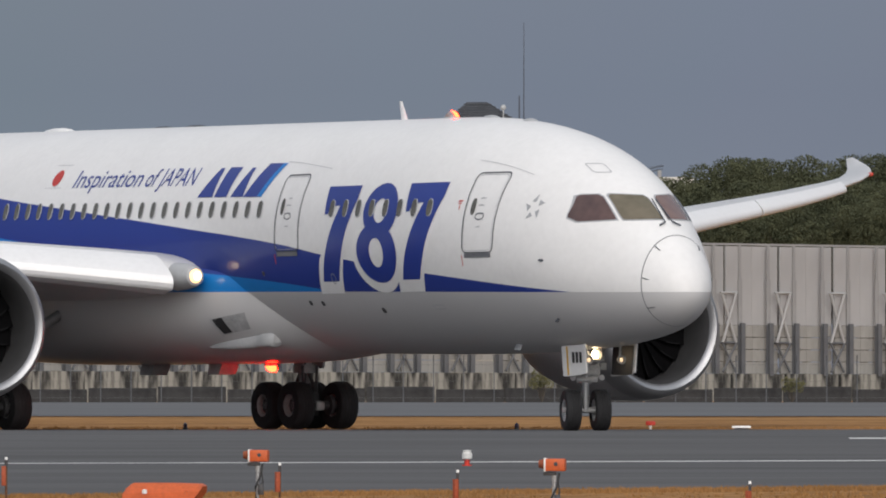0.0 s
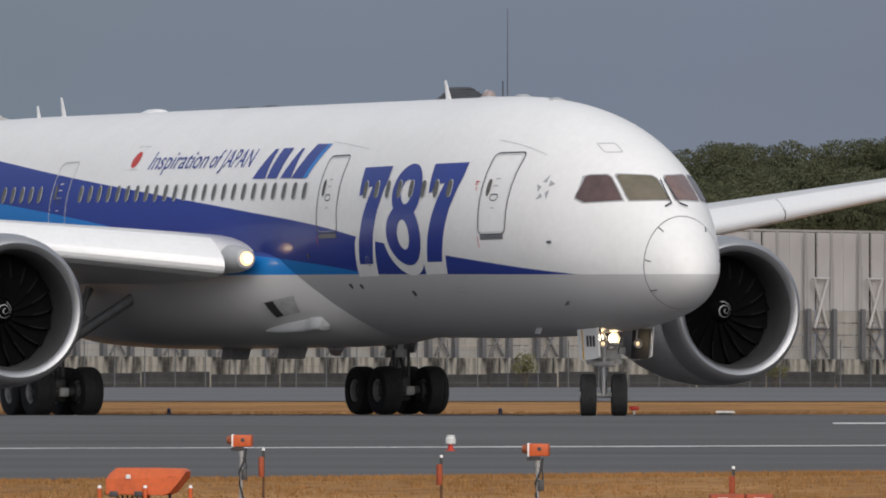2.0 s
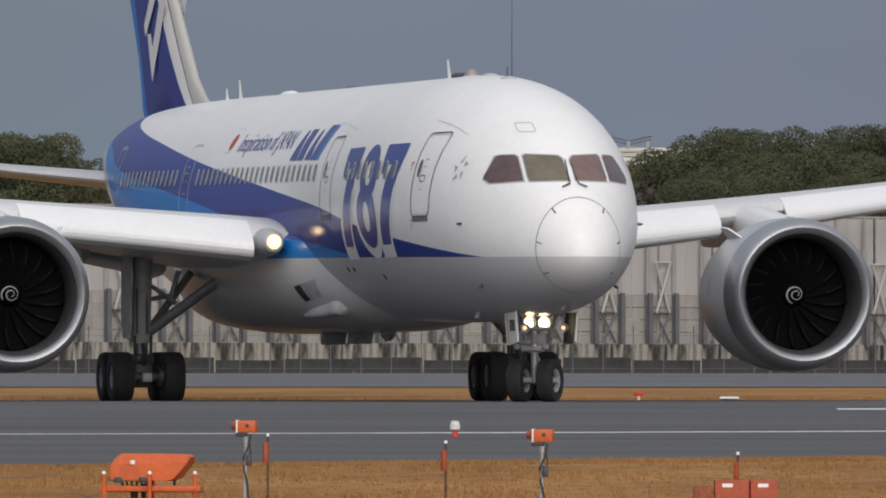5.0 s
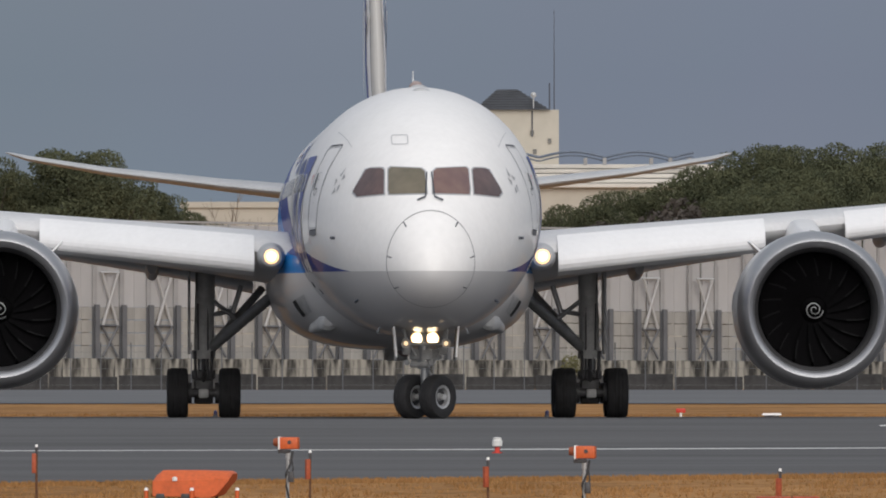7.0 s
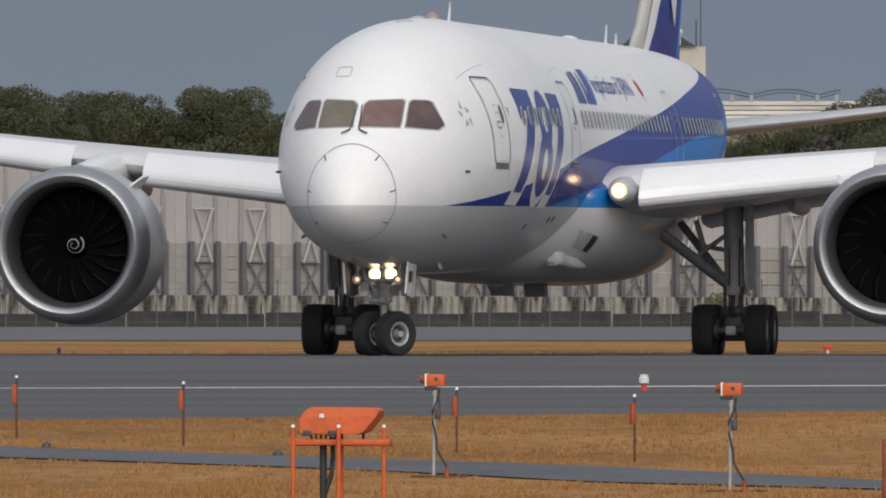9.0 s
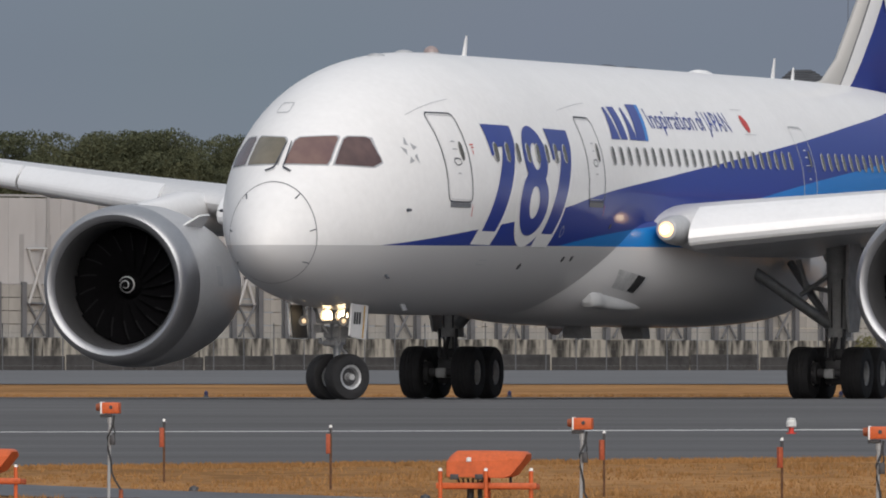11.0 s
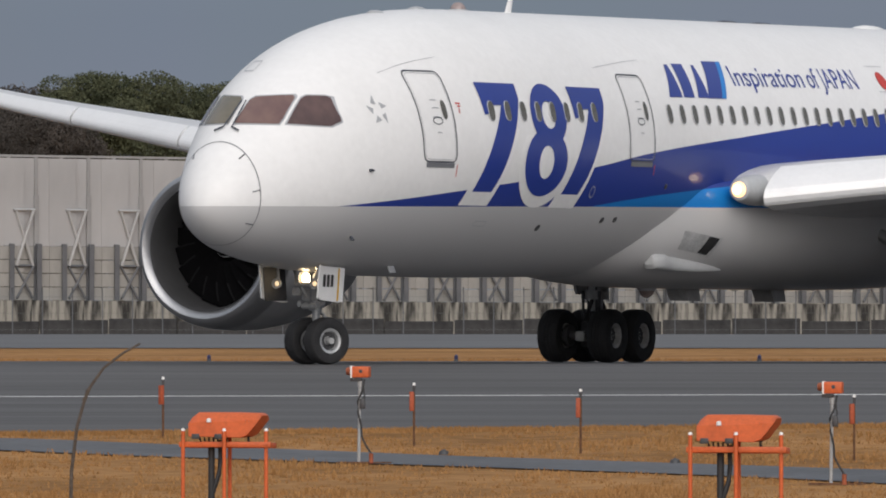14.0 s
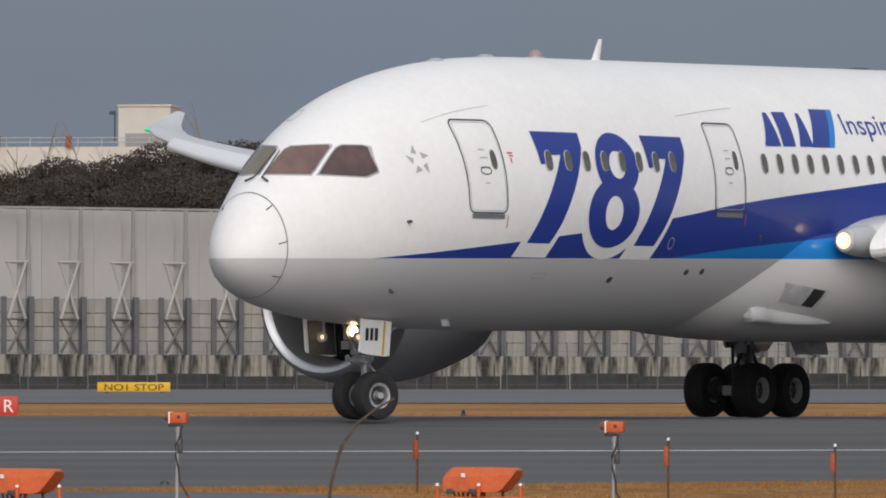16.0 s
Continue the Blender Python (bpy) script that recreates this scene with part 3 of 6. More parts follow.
def build_body():
    bm = bmesh.new()
    xs = [NOSE - s for s in (0.004, 0.02, .05, .09, .15, .22, .3, .4, .5, .6, .75, .9, 1.05, 1.2, 1.4, 1.6, 1.8, 2.0)]
    xs += [NOSE - 2.0 - 0.2 * k for k in range(1, 60)]
    xs += list(np.linspace(NOSE - 14.4, -8, 46)) + list(np.linspace(-8.5, NOSE - 56.75, 40))
    rings = []
    for x in xs:
        t, b, w, c = section(x)
        rings.append([(x, w * math.cos(a), c + (t - c if math.sin(a) > 0 else c - b) * math.sin(a)) for a in (k * math.tau / 96 for k in range(96))])
    loft(bm, rings)
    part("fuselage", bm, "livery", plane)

    # fairing under the wing roots
    bm = bmesh.new()
    fx = np.array([-9.5, -8, -5, 0, 5, 7.5, 9.0, 10.2, 11.0, 11.9])
    fw = np.array([1.6, 2.3, 3.0, 3.35, 3.3, 3.12, 2.90, 2.60, 2.36, 2.0])
    fb = np.array([2.6, 2.2, 1.82, 1.72, 1.72, 1.73, 1.76, 1.82, 1.88, 2.05])
    cw, cb = smooth_curve(fx, fw), smooth_curve(fx, fb)
    rings = []
    for x in np.linspace(-9.5, 11.9, 62):
        w, b, e = cw(x), cb(x), 2.0 / 2.7
        ring = []
        for k in range(64):
            a = k * math.tau / 64
            ca, sa = math.cos(a), math.sin(a)
            d = 0.75 if sa > 0 else 3.75 - b
            ring.append((x, w * math.copysign(abs(ca) ** e, ca), 3.75 + d * math.copysign(abs(sa) ** e, sa)))
        rings.append(ring)
    loft(bm, rings)
    part("wing_fairing", bm, "livery", plane, "smooth belly fairing under the wing roots")

    # radome joint
    bm = bmesh.new()
    x, ring = 27.05, []
    for xx in (x - 0.010, x + 0.010):
        t, b, w, c = section(xx)
        w, t, b = w + 0.008, t + 0.008, b - 0.008
        ring.append([(xx, w * math.cos(a), c + (t - c if math.sin(a) > 0 else c - b) * math.sin(a)) for a in (k * math.tau / 96 for k in range(96))])
    loft(bm, ring, cap=False)
    part("radome_seam", bm, "seam_soft", plane, "thin dark radome seam")
    for a in (8, 52, 128, 172, 215, 325):
        bm = bmesh.new()
        t, b, w, c = section(27.08)
        ca, sa = math.cos(radians(a)), math.sin(radians(a))
        y, z = w * ca, c + (t - c if sa > 0 else c - b) * sa
        bm2 = box(bm, -0.02, 0.17, -0.015, 0.015, -0.006, 0.012)
        ob = part("lightning_strip", bm2, "seam", plane, smooth=False)
        e = section(27.24)
        p2 = Vector((27.24, e[2] * ca, e[3] + (e[0] - e[3] if sa > 0 else e[3] - e[1]) * sa))
        p1 = Vector((27.06, y, z))
        nrm = Vector((0.4, ca, sa)).normalized()
        ob.matrix_basis = Matrix.Translation(p1 + nrm * 0.008) @ (p2 - p1).to_track_quat("X", "Z").to_matrix().to_4x4()


def build_cockpit():
    front = [(0.07, 5.09), (0.90, 5.08), (0.92, 5.20), (0.90, 5.66), (0.84, 5.71), (0.18, 5.67), (0.10, 5.60)]
    sidew = [(1.02, 5.09), (1.60, 5.05), (1.69, 5.16), (1.66, 5.24), (1.40, 5.66), (1.32, 5.70), (1.05, 5.70), (1.00, 5.64)]
    for sgn in (-1, 1):
        for shape, glass, tag in ((front, "cockpit_tan" if sgn < 0 else "cockpit_red", "bronze-tinted windscreen pane" if sgn < 0 else "rose-tinted windscreen pane"), (sidew, "cockpit_dark", "dark tinted side cockpit pane")):
            for grow, off, name, mt, lb in ((0.028, 0.004, "window_surround", "frame", "thin grey window surround"), (0.0, 0.012, "cockpit_window", glass, tag)):
                cy, cz = sum(p[0] for p in shape) / len(shape), sum(p[1] for p in shape) / len(shape)
                bm = bmesh.new()
                poly(bm, [(u + math.copysign(grow, u - cy), v + math.copysign(grow, v - cz)) for u, v in shape])
                cut_up(bm, 0.12, 0.12)
                for v in bm.verts:
                    v.co = skin_front(sgn * v.co.x, v.co.y, off)
                part(name, bm, mt, plane, lb)
        # wiper
        bm = bmesh.new()
        a, b, c = (skin_front(sgn * u, z, 0.05) for u, z in ((0.05, 5.55), (0.10, 4.98), (0.28, 4.90)))
        tube(bm, a, b, 0.014, seg=6)
        tube(bm, b, c, 0.022, seg=6)
        part("windscreen_wiper", bm, "seam", plane, "black windscreen wiper")
    # hatch and probes on the crown and sides
    bm = bmesh.new()
    strip(bm, round_rect(-0.38, -0.02, 0, 0.22, 0.04), 0.018)
    for v in bm.verts:
        v.co = skin_front(v.co.x - 0.42, v.co.y + 6.25, 0.01)
    part("escape_hatch", bm, "frame", plane, "faint grey outline of roof hatch")
    for side in (-1, 1):
        for x, z in ((24.28, 4.13), (24.15, 2.72)):
            p, nn = skin(x, z, side, 0.0)
            bm = bmesh.new()
            tube(bm, p, p + nn * 0.10, 0.035, 0.03, 8)
            tube(bm, p + nn * 0.09 - Vector((0.05, 0, 0)), p + nn * 0.10 + Vector((0.12, 0, 0)), 0.018, 0.01, 8)
            part("pitot_probe", bm, "seam", plane, "small dark probe")
        # round ports under the waterline
        for x, z, r in ((16.86, 3.0, .085), (14.0, 3.2, .075), (13.38, 3.22, .075), (11.58, 3.98, .06)):
            p, nn = skin(x, z, side, 0.002)
            bm = bmesh.new()
            tube(bm, p, p + nn * 0.012, r, r, 16)
            part("drain_port", bm, "dark", plane)
        # small aerial blade under the forward belly
        p, nn = skin(21.3, 2.12, side, 0.0)
        bm = bmesh.new()
        box(bm, -0.12, 0.12, -0.02, 0.02, 0, 0.16, 0.01, Matrix.Translation(p) @ nn.to_track_quat("Z", "Y").to_matrix().to_4x4())
        part("belly_fitting", bm, "frame", plane)


def build_doors():
    for side in (-1, 1):
        for x0, x1, z0, z1 in ((21.36, 22.54, 4.35, 6.30), (12.40, 13.62, 4.52, 6.44), (-5.1, -3.95, 4.78, 6.68), (-16.3, -15.2, 5.0, 6.9)):
            bm = bmesh.new()
            strip(bm, round_rect(x0, x1, z0, z1, 0.16), 0.034)
            on_side(bm, side, lambda u: u, 0.010)
            door = part("cabin_door", bm, "seam" if x0 > 0 else "lightgrey", plane, "outlined passenger door")
            bm = bmesh.new()
            strip(bm, round_rect(x0 + 0.05, x1 - 0.05, z0 + 0.05, z1 - 0.05, 0.13), 0.012)
            cx = (x0 + x1) / 2
            for u, v, w in ((cx - 0.15, z0 + 0.95, 0.3), (cx - 0.12, z0 + 1.15, 0.22), (cx - 0.08, z0 + 0.62, 0.16), (cx - 0.1, z0 + 1.32, 0.2)):
                strip(bm, [(u, v), (u + w / 2, v + 0.01), (u + w, v)], 0.022, closed=False)
            on_side(bm, side, lambda u: u, 0.013)
            part("door_marking", bm, "frame" if x0 > 0 else "white", door, "grey door handle marking")
            bm = bmesh.new()
            strip(bm, [(cx + 0.16 * math.cos(a), z0 + 0.88 + 0.075 * math.sin(a)) for a in (k * math.tau / 16 for k in range(16))], 0.022)
            on_side(bm, side, lambda u: u, 0.014)
            part("door_handle", bm, "seam", door)
            bm = bmesh.new()
            poly(bm, [(x0 + 0.08, z0 - 0.12), (x1 - 0.08, z0 - 0.12), (x1 - 0.08, z0 - 0.02), (x0 + 0.08, z0 - 0.02)])
            on_side(cut_up(bm, 0.3, 0.2), side, lambda u: u, 0.016)
            part("door_sill", bm, "seam_soft" if x0 > 0 else "frame", door)
            # window in the door, aft of its middle
            bm = bmesh.new()
            poly(bm, [(x0 + 0.30 + 0.085 * math.cos(a), z0 + 1.12 + 0.21 * math.copysign(abs(math.sin(a)) ** 0.7, math.sin(a))) for a in (k * math.tau / 20 for k in range(20))])
            on_side(cut_up(bm, 0.3, 0.12), side, lambda u: u, 0.018)
            part("door_window", bm, "cabinglass", door)


def build_side_marks():
    for side in (-1, 1):
        for pts in ([(23.2, 6.22), (22.5, 6.40), (21.8, 6.53), (21.1, 6.62)], [(14.5, 6.56), (13.6, 6.66), (12.7, 6.75), (12.0, 6.80)]):
            bm = bmesh.new()
            strip(bm, pts, 0.010, closed=False)
            on_side(bm, side, lambda u: u, 0.012)
            part("rain_gutter", bm, "frame", plane, "thin grey gutter line above a door")
        for x, z, w, hh in ((21.12, 5.62, 0.17, 0.03), (21.10, 5.56, 0.12, 0.025), (21.12, 5.46, 0.03, 0.10), (21.33, 4.17, 0.025, 0.26), (12.36, 4.34, 0.025, 0.24)):
            bm = bmesh.new()
            poly(bm, [(x - w / 2, z - hh / 2), (x + w / 2, z - hh / 2), (x + w / 2, z + hh / 2), (x - w / 2, z + hh / 2)])
            on_side(bm, side, lambda u: u, 0.014)
            part("rescue_mark", bm, "red", plane, "tiny red rescue mark", smooth=False)
        bm = bmesh.new()
        strip(bm, [(15.13 + 0.11 * math.cos(a), 3.81 + 0.12 * math.sin(a)) for a in (k * math.tau / 18 for k in range(18))], 0.022)
        on_side(bm, side, lambda u: u, 0.022)
        part("ring_mark", bm, "frame", plane, "small pale ring mark")
        for x, z, w in ((19.6, 3.06, 0.5), (11.58, 3.98, 0.08)):
            bm = bmesh.new()
            strip(bm, round_rect(x - w / 2, x + w / 2, z - 0.05, z + 0.05, 0.02), 0.016)
            on_side(bm, side, lambda u: u, 0.012)
            part("access_panel", bm, "frame", plane)


def build_windows():
    def oval(rx, rz, n=20):
        return [(rx * math.copysign(abs(math.cos(a)) ** 0.8, math.cos(a)), rz * math.copysign(abs(math.sin(a)) ** 0.7, math.sin(a))) for a in (k * math.tau / n for k in range(n))]
    bm = bmesh.new()
    lip = [bm.verts.new((u, 0.0, v)) for u, v in oval(0.135, 0.228)]
    ins = [bm.verts.new((u, 0.012, v)) for u, v in oval(0.118, 0.212)]
    for k in range(20):
        bm.faces.new((lip[k], lip[(k + 1) % 20], ins[(k + 1) % 20], ins[k])).material_index = 1
    bm.faces.new(ins)
    xs = [15.25 + 0.664 * k for k in range(8)] + [11.53 - 0.634 * k for k in range(24)] + [-5.9 - 0.634 * k for k in range(14)]
    first = None
    for side in (-1, 1):
        for x in xs:
            z = 5.605 + (11.5 - x) * 0.0140
            p, nn = skin(x, z, side, 0.012)
            m = Matrix.Translation(p) @ nn.to_track_quat("Y", "Z").to_matrix().to_4x4()
            if first is None:
                first = part("cabin_window", bm, ["cabinglass", "frame"], plane, smooth=False)
                first.matrix_basis = m
            else:
                shared("cabin_window", first, plane, m)


SEVEN = [(0.28, 6.10), (1.90, 6.10), (1.88, 5.78), (1.62, 5.25), (1.30, 4.62), (1.06, 4.15), (0.80, 3.74), (0.0, 3.74), (0.30, 4.28), (0.62, 4.85), (0.92, 5.35), (1.08, 5.62), (0.62, 5.60), (0.52, 5.42), (0.36, 5.40)]
SEVEN_EDGE = [(0.94, 5.12), (1.72, 5.12), (1.30, 4.35), (0.98, 3.74), (0.82, 3.44), (-0.36, 3.44), (-0.22, 3.74), (0.06, 4.30)]


def ring_bm(bm, cu, cz, ru, rz, hu, hz, lean=0.0, n=40):
    o = [bm.verts.new((cu + ru * math.cos(a) + lean * rz * math.sin(a), cz + rz * math.sin(a), 0)) for a in (k * math.tau / n for k in range(n))]
    if not hu:
        bm.faces.new(o)
        return
    i = [bm.verts.new((cu + hu * math.cos(a) + lean * hz * math.sin(a), cz + hz * math.sin(a), 0)) for a in (k * math.tau / n for k in range(n))]
    for k in range(n):
        bm.faces.new((o[k], o[(k + 1) % n], i[(k + 1) % n], i[k]))


def build_lettering():
    for side in (-1, 1):
        x_of = (lambda u: 14.57 + u) if side < 0 else (lambda u: 20.54 - u)
        # white edging where the figures cross the swoosh, then the figures
        for k, du in enumerate((0.0, 3.96)):
            bm = bmesh.new()
            poly(bm, [(u + du, v) for u, v in SEVEN_EDGE])
            on_side(cut_up(bm, 0.3, 0.15), side, x_of, 0.010)
            part("figure_edging", bm, "white", plane, "white edging of painted figure")
            bm = bmesh.new()
            poly(bm, [(u + du, v) for u, v in SEVEN])
            on_side(cut_up(bm, 0.3, 0.15), side, x_of, 0.016)
            part("painted_figure", bm, "navy", plane, "large navy figure seven")
        bm = bmesh.new()
        ring_bm(bm, 2.92, 4.38, 1.16, 0.95, 0, 0)
        bmesh.ops.bisect_plane(bm, geom=bm.verts[:] + bm.edges[:] + bm.faces[:], plane_co=(0, 5.0, 0), plane_no=(0, 1, 0), clear_outer=True)
        on_side(cut_up(bm, 0.3, 0.15), side, x_of, 0.010)
        part("figure_edging", bm, "white", plane, "white edging of painted figure")
        bm = bmesh.new()
        ring_bm(bm, 3.10, 5.45, 0.80, 0.68, 0.30, 0.30)
        on_side(cut_up(bm, 0.3, 0.15), side, x_of, 0.016)
        upper = part("painted_figure", bm, "navy", plane, "upper loop of large navy figure eight")
        bm = bmesh.new()
        ring_bm(bm, 2.95, 4.42, 0.96, 0.74, 0.33, 0.36)
        on_side(cut_up(bm, 0.3, 0.15), side, x_of, 0.019)
        part("figure_loop", bm, "navy", upper, "lower loop of large navy figure eight")

        # airline emblem as plain blocks, blue flag, slogan and red disc
        x_of = (lambda u: -0.95 + u) if side < 0 else (lambda u: 11.35 - u)
        base = 5.895 if side < 0 else 5.955
        order = {"blocks": 8.99, "flag": 11.44, "words": 1.80, "disc": 0.80} if side < 0 else {"blocks": 0.05, "flag": 2.0, "words": 3.55, "disc": 11.7}
        u0 = order["blocks"]
        for shape in ([(0.0, 0), (0.60, 0.74), (0.80, 0.74), (0.80, 0)], [(0.90, 0), (1.08, 0.76), (1.72, 0.76), (1.54, 0)], [(1.76, 0), (2.26, 0.74), (2.42, 0.74), (2.42, 0)]):
            bm = bmesh.new()
            poly(bm, [(u0 + u * (1.0 if side < 0 else 0.82), base + v) for u, v in shape])
            on_side(cut_up(bm, 0.4, 0.15), side, x_of, 0.014, 0.0130)
            part("airline_emblem", bm, "navy", plane, "navy slanted emblem block")
        u0 = order["flag"]
        for a, b, mt, lb in ((0.0, 0.70, "navy", "navy slanted emblem flag"), (0.70, 0.93, "blue", "light blue emblem stripe")):
            bm = bmesh.new()
            poly(bm, [(u0 + a, base - 0.01), (u0 + b, base - 0.01), (u0 + b + 0.6, base + 0.84), (u0 + a + 0.6, base + 0.84)])
            on_side(cut_up(bm, 0.4, 0.15), side, x_of, 0.014, 0.0130)
            part("emblem_flag", bm, mt, plane, lb)
        for word, u0, u1 in (("Inspiration", 0.0, 3.82), ("of", 4.02, 4.66), ("JAPAN", 4.80, 6.75)):
            bm = text_bm(word, 0.72, 0.12)
            w = max(v.co.x for v in bm.verts)
            for v in bm.verts:
                v.co.x, v.co.y = order["words"] + u0 + v.co.x * (u1 - u0) / w, v.co.y * 0.92 + (6.20 if side < 0 else 6.25)
            on_side(bm, side, x_of, 0.014, 0.0130)
            part("slogan_word", bm, "navy", plane, "small navy slogan word", smooth=False)
        bm = bmesh.new()
        ring_bm(bm, order["disc"], 6.46, 0.23, 0.21, 0, 0, n=24)
        on_side(cut_up(bm, 0.3, 0.1), side, x_of, 0.014, 0.0130)
        disc = part("red_disc", bm, "red", plane, "red painted disc")
        bm = bmesh.new()
        for dz in (-0.30, 0.30):
            strip(bm, [(order["disc"] - 0.45, 6.50 + dz), (order["disc"], 6.50 + dz), (order["disc"] + 0.45, 6.50 + dz)], 0.012, closed=False)
        on_side(bm, side, x_of, 0.014, 0.0130)
        part("disc_border", bm, "frame", disc)

        # five-pointed alliance mark
        for k in range(5):
            a = radians(90 + 72 * k)
            c, s = math.cos(a), math.sin(a)
            c2, s2 = math.cos(a + 0.75), math.sin(a + 0.75)
            bm2 = bmesh.new()
            poly(bm2, [(0.12 * c, 5.41 + 0.13 * s), (0.30 * c, 5.41 + 0.33 * s), (0.19 * c2, 5.41 + 0.21 * s2)])
            on_side(bm2, side, lambda u: 23.74 - side * u, 0.012)
            part("alliance_mark", bm2, "frame", plane, "small grey painted star point", smooth=False)


def airfoil(thick, n=18, camber=0.015):
    """Points round a wing section, chord from 0 to 1 aft, from the trailing edge over the top."""
    xs = [(1 - math.cos(math.pi * k / n)) / 2 for k in range(n + 1)]
    half = [5 * thick * (0.2969 * math.sqrt(x) - 0.126 * x - 0.3516 * x**2 + 0.2843 * x**3 - 0.1036 * x**4) for x in xs]
    cam_line = [camber * 4 * x * (1 - x) for x in xs]
    up = [(x, c + t) for x, t, c in zip(xs, half, cam_line)]
    lo = [(x, c - t) for x, t, c in zip(xs, half, cam_line)]
    return up[::-1] + lo[1:]


def surface(bm, stations, upright=False):
    """Lofts a wing from rows of leading edge x, y, z, chord, thickness, incidence."""
    rings = []
    for x, y, z, c, t, inc in stations:
        ca, sa = math.cos(radians(inc)), math.sin(radians(inc))
        ring = []
        for u, v in airfoil(t, camber=0.0 if upright else 0.015):
            du, dv = -u * c, v * c
            if upright:
                ring.append((x + du, y + dv, z))
            else:
                ring.append((x + du * ca + dv * sa, y, z + du * sa + dv * ca))
        rings.append(ring)
    loft(bm, rings)


LE_Y = np.array([2.2, 2.9, 6.0, 10.0, 18.0, 26.0, 28.3, 29.4, 30.0])
LE_X = np.array([8.4, 8.35, 7.1, 4.5, -0.8, -6.1, -8.4, -10.3, -12.0])
LE_Z = np.array([3.92, 4.0, 4.32, 4.74, 5.72, 6.80, 7.20, 7.47, 7.76])
CHORD = np.array([12.6, 12.1, 10.1, 7.9, 5.3, 2.8, 1.75, 1.1, 0.40])
THICK = np.array([0.105, 0.105, 0.105, 0.11, 0.10, 0.095, 0.09, 0.085, 0.08])
INCID = np.array([2.8, 2.8, 2.2, 1.8, 1.6, 2.2, 3.0, 3.5, 3.5])
WX, WZ, WC, WT, WI = (smooth_curve(LE_Y, v) for v in (LE_X, LE_Z, CHORD, THICK, INCID))


def build_wings():
    for s, word in ((-1, "starboard"), (1, "port")):
        bm = bmesh.new()
        ys = [2.2, 2.9, 4, 5, 6, 7, 8, 9, 10, 12, 14, 16, 18, 20, 22, 24, 26, 27.2, 28.3, 29, 29.4, 29.8, 30]
        surface(bm, [(WX(y), s * y, WZ(y), WC(y), WT(y), WI(y)) for y in ys])
        wing = part("wing", bm, "wing", plane, "long swept grey-white wing with raked tip")
        # slats drooped ahead of the leading edge
        for y0, y1 in ((3.72, 9.0), (11.1, 15.9), (15.98, 20.8), (20.88, 25.8)):
            bm = bmesh.new()
            rings = []
            for y in np.linspace(y0, y1, 8):
                k = 1.28 - 0.84 * (y - 3.7) / 22.0
                fx, fz = WX(y) + 0.34 * k, WZ(y) - 0.20 * k
                arc = [(-0.72, 0.52), (-0.50, 0.42), (-0.30, 0.30), (-0.12, 0.165), (-0.05, 0.095), (-0.01, 0.02), (0.0, -0.06), (-0.03, -0.14), (-0.08, -0.19), (-0.42, -0.27), (-0.42, -0.25), (-0.16, -0.15), (-0.12, -0.02), (-0.22, 0.12), (-0.42, 0.27), (-0.72, 0.47)]
                rings.append([(fx + u * k, s * y, fz + v * k) for u, v in arc])
            loft(bm, rings)
            part("slat", bm, "slat", wing, "drooped leading-edge slat", smooth=False)
        # flap panels hanging at the trailing edge
        for y0, y1, d in ((3.6, 9.0, 0.42), (10.6, 19.5, 0.30)):
            bm = bmesh.new()
            rows = []
            for y in np.linspace(y0, y1, 6):
                c, i = WC(y), radians(WI(y))
                x, z = WX(y) - c * math.cos(i) + 0.25, WZ(y) - c * math.sin(i) - 0.04
                fc = 0.17 * c
                rows.append((x, s * y, z, fc, 0.14, WI(y) + 5))
            surface(bm, rows)
            part("flap", bm, "wing", wing, "slightly lowered trailing-edge flap")
        for y, ln in ((6.2, 3.6), (12.6, 3.4), (17.2, 3.0)):
            bm = bmesh.new()
            c, i = WC(y), radians(WI(y))
            x, z = WX(y) - c * math.cos(i) + 0.3, WZ(y) - c * math.sin(i) - 0.12
            rings = []
            for k in range(13):
                q = k / 12
                r = 0.26 * math.sqrt(max(1 - (2 * q - 0.85) ** 2 / 1.35, 0.002))
                rings.append([(x + ln * (0.55 - q), s * (y + 0.7 * r * math.cos(a)), z - 0.1 * q + 1.1 * r * math.sin(a)) for a in (j * math.tau / 16 for j in range(16))])
            loft(bm, rings)
            part("flap_fairing", bm, "lightgrey", wing, "canoe-shaped flap track fairing")
        # root landing light in a dark glazed pocket
        bm = bmesh.new()
        at = (8.98, s * 3.31, 3.95)
        lathe(bm, [(0.06, 0.004), (0.05, 0.10), (0.055, 0.19), (0.02, 0.245), (-0.12, 0.29), (-0.5, 0.34), (-0.9, 0.36)], 28, "X", centre=at)
        pocket = part("light_pocket", bm, "lightgrey", wing, "rounded wing-root light fairing")
        bm = bmesh.new()
        lathe(bm, [(0.19, 0.004), (0.175, 0.06), (0.145, 0.105), (0.10, 0.145), (0.052, 0.18)], 24, "X", [0, 0, 1, 1], at)
        part("landing_lamp", bm, ["lamp_wing", "lamp_rim"], pocket, "glowing wing-root landing lamp")
        # wing-tip lamp
        bm = bmesh.new()
        lathe(bm, [(0.10, 0.004), (0.06, 0.05), (-0.10, 0.06), (-0.16, 0.004)], 12, "X", centre=(WX(28.2) + 0.02, s * 28.2, WZ(28.2)))
        part("tip_lamp", bm, "tipgreen" if s < 0 else "tipred", wing)


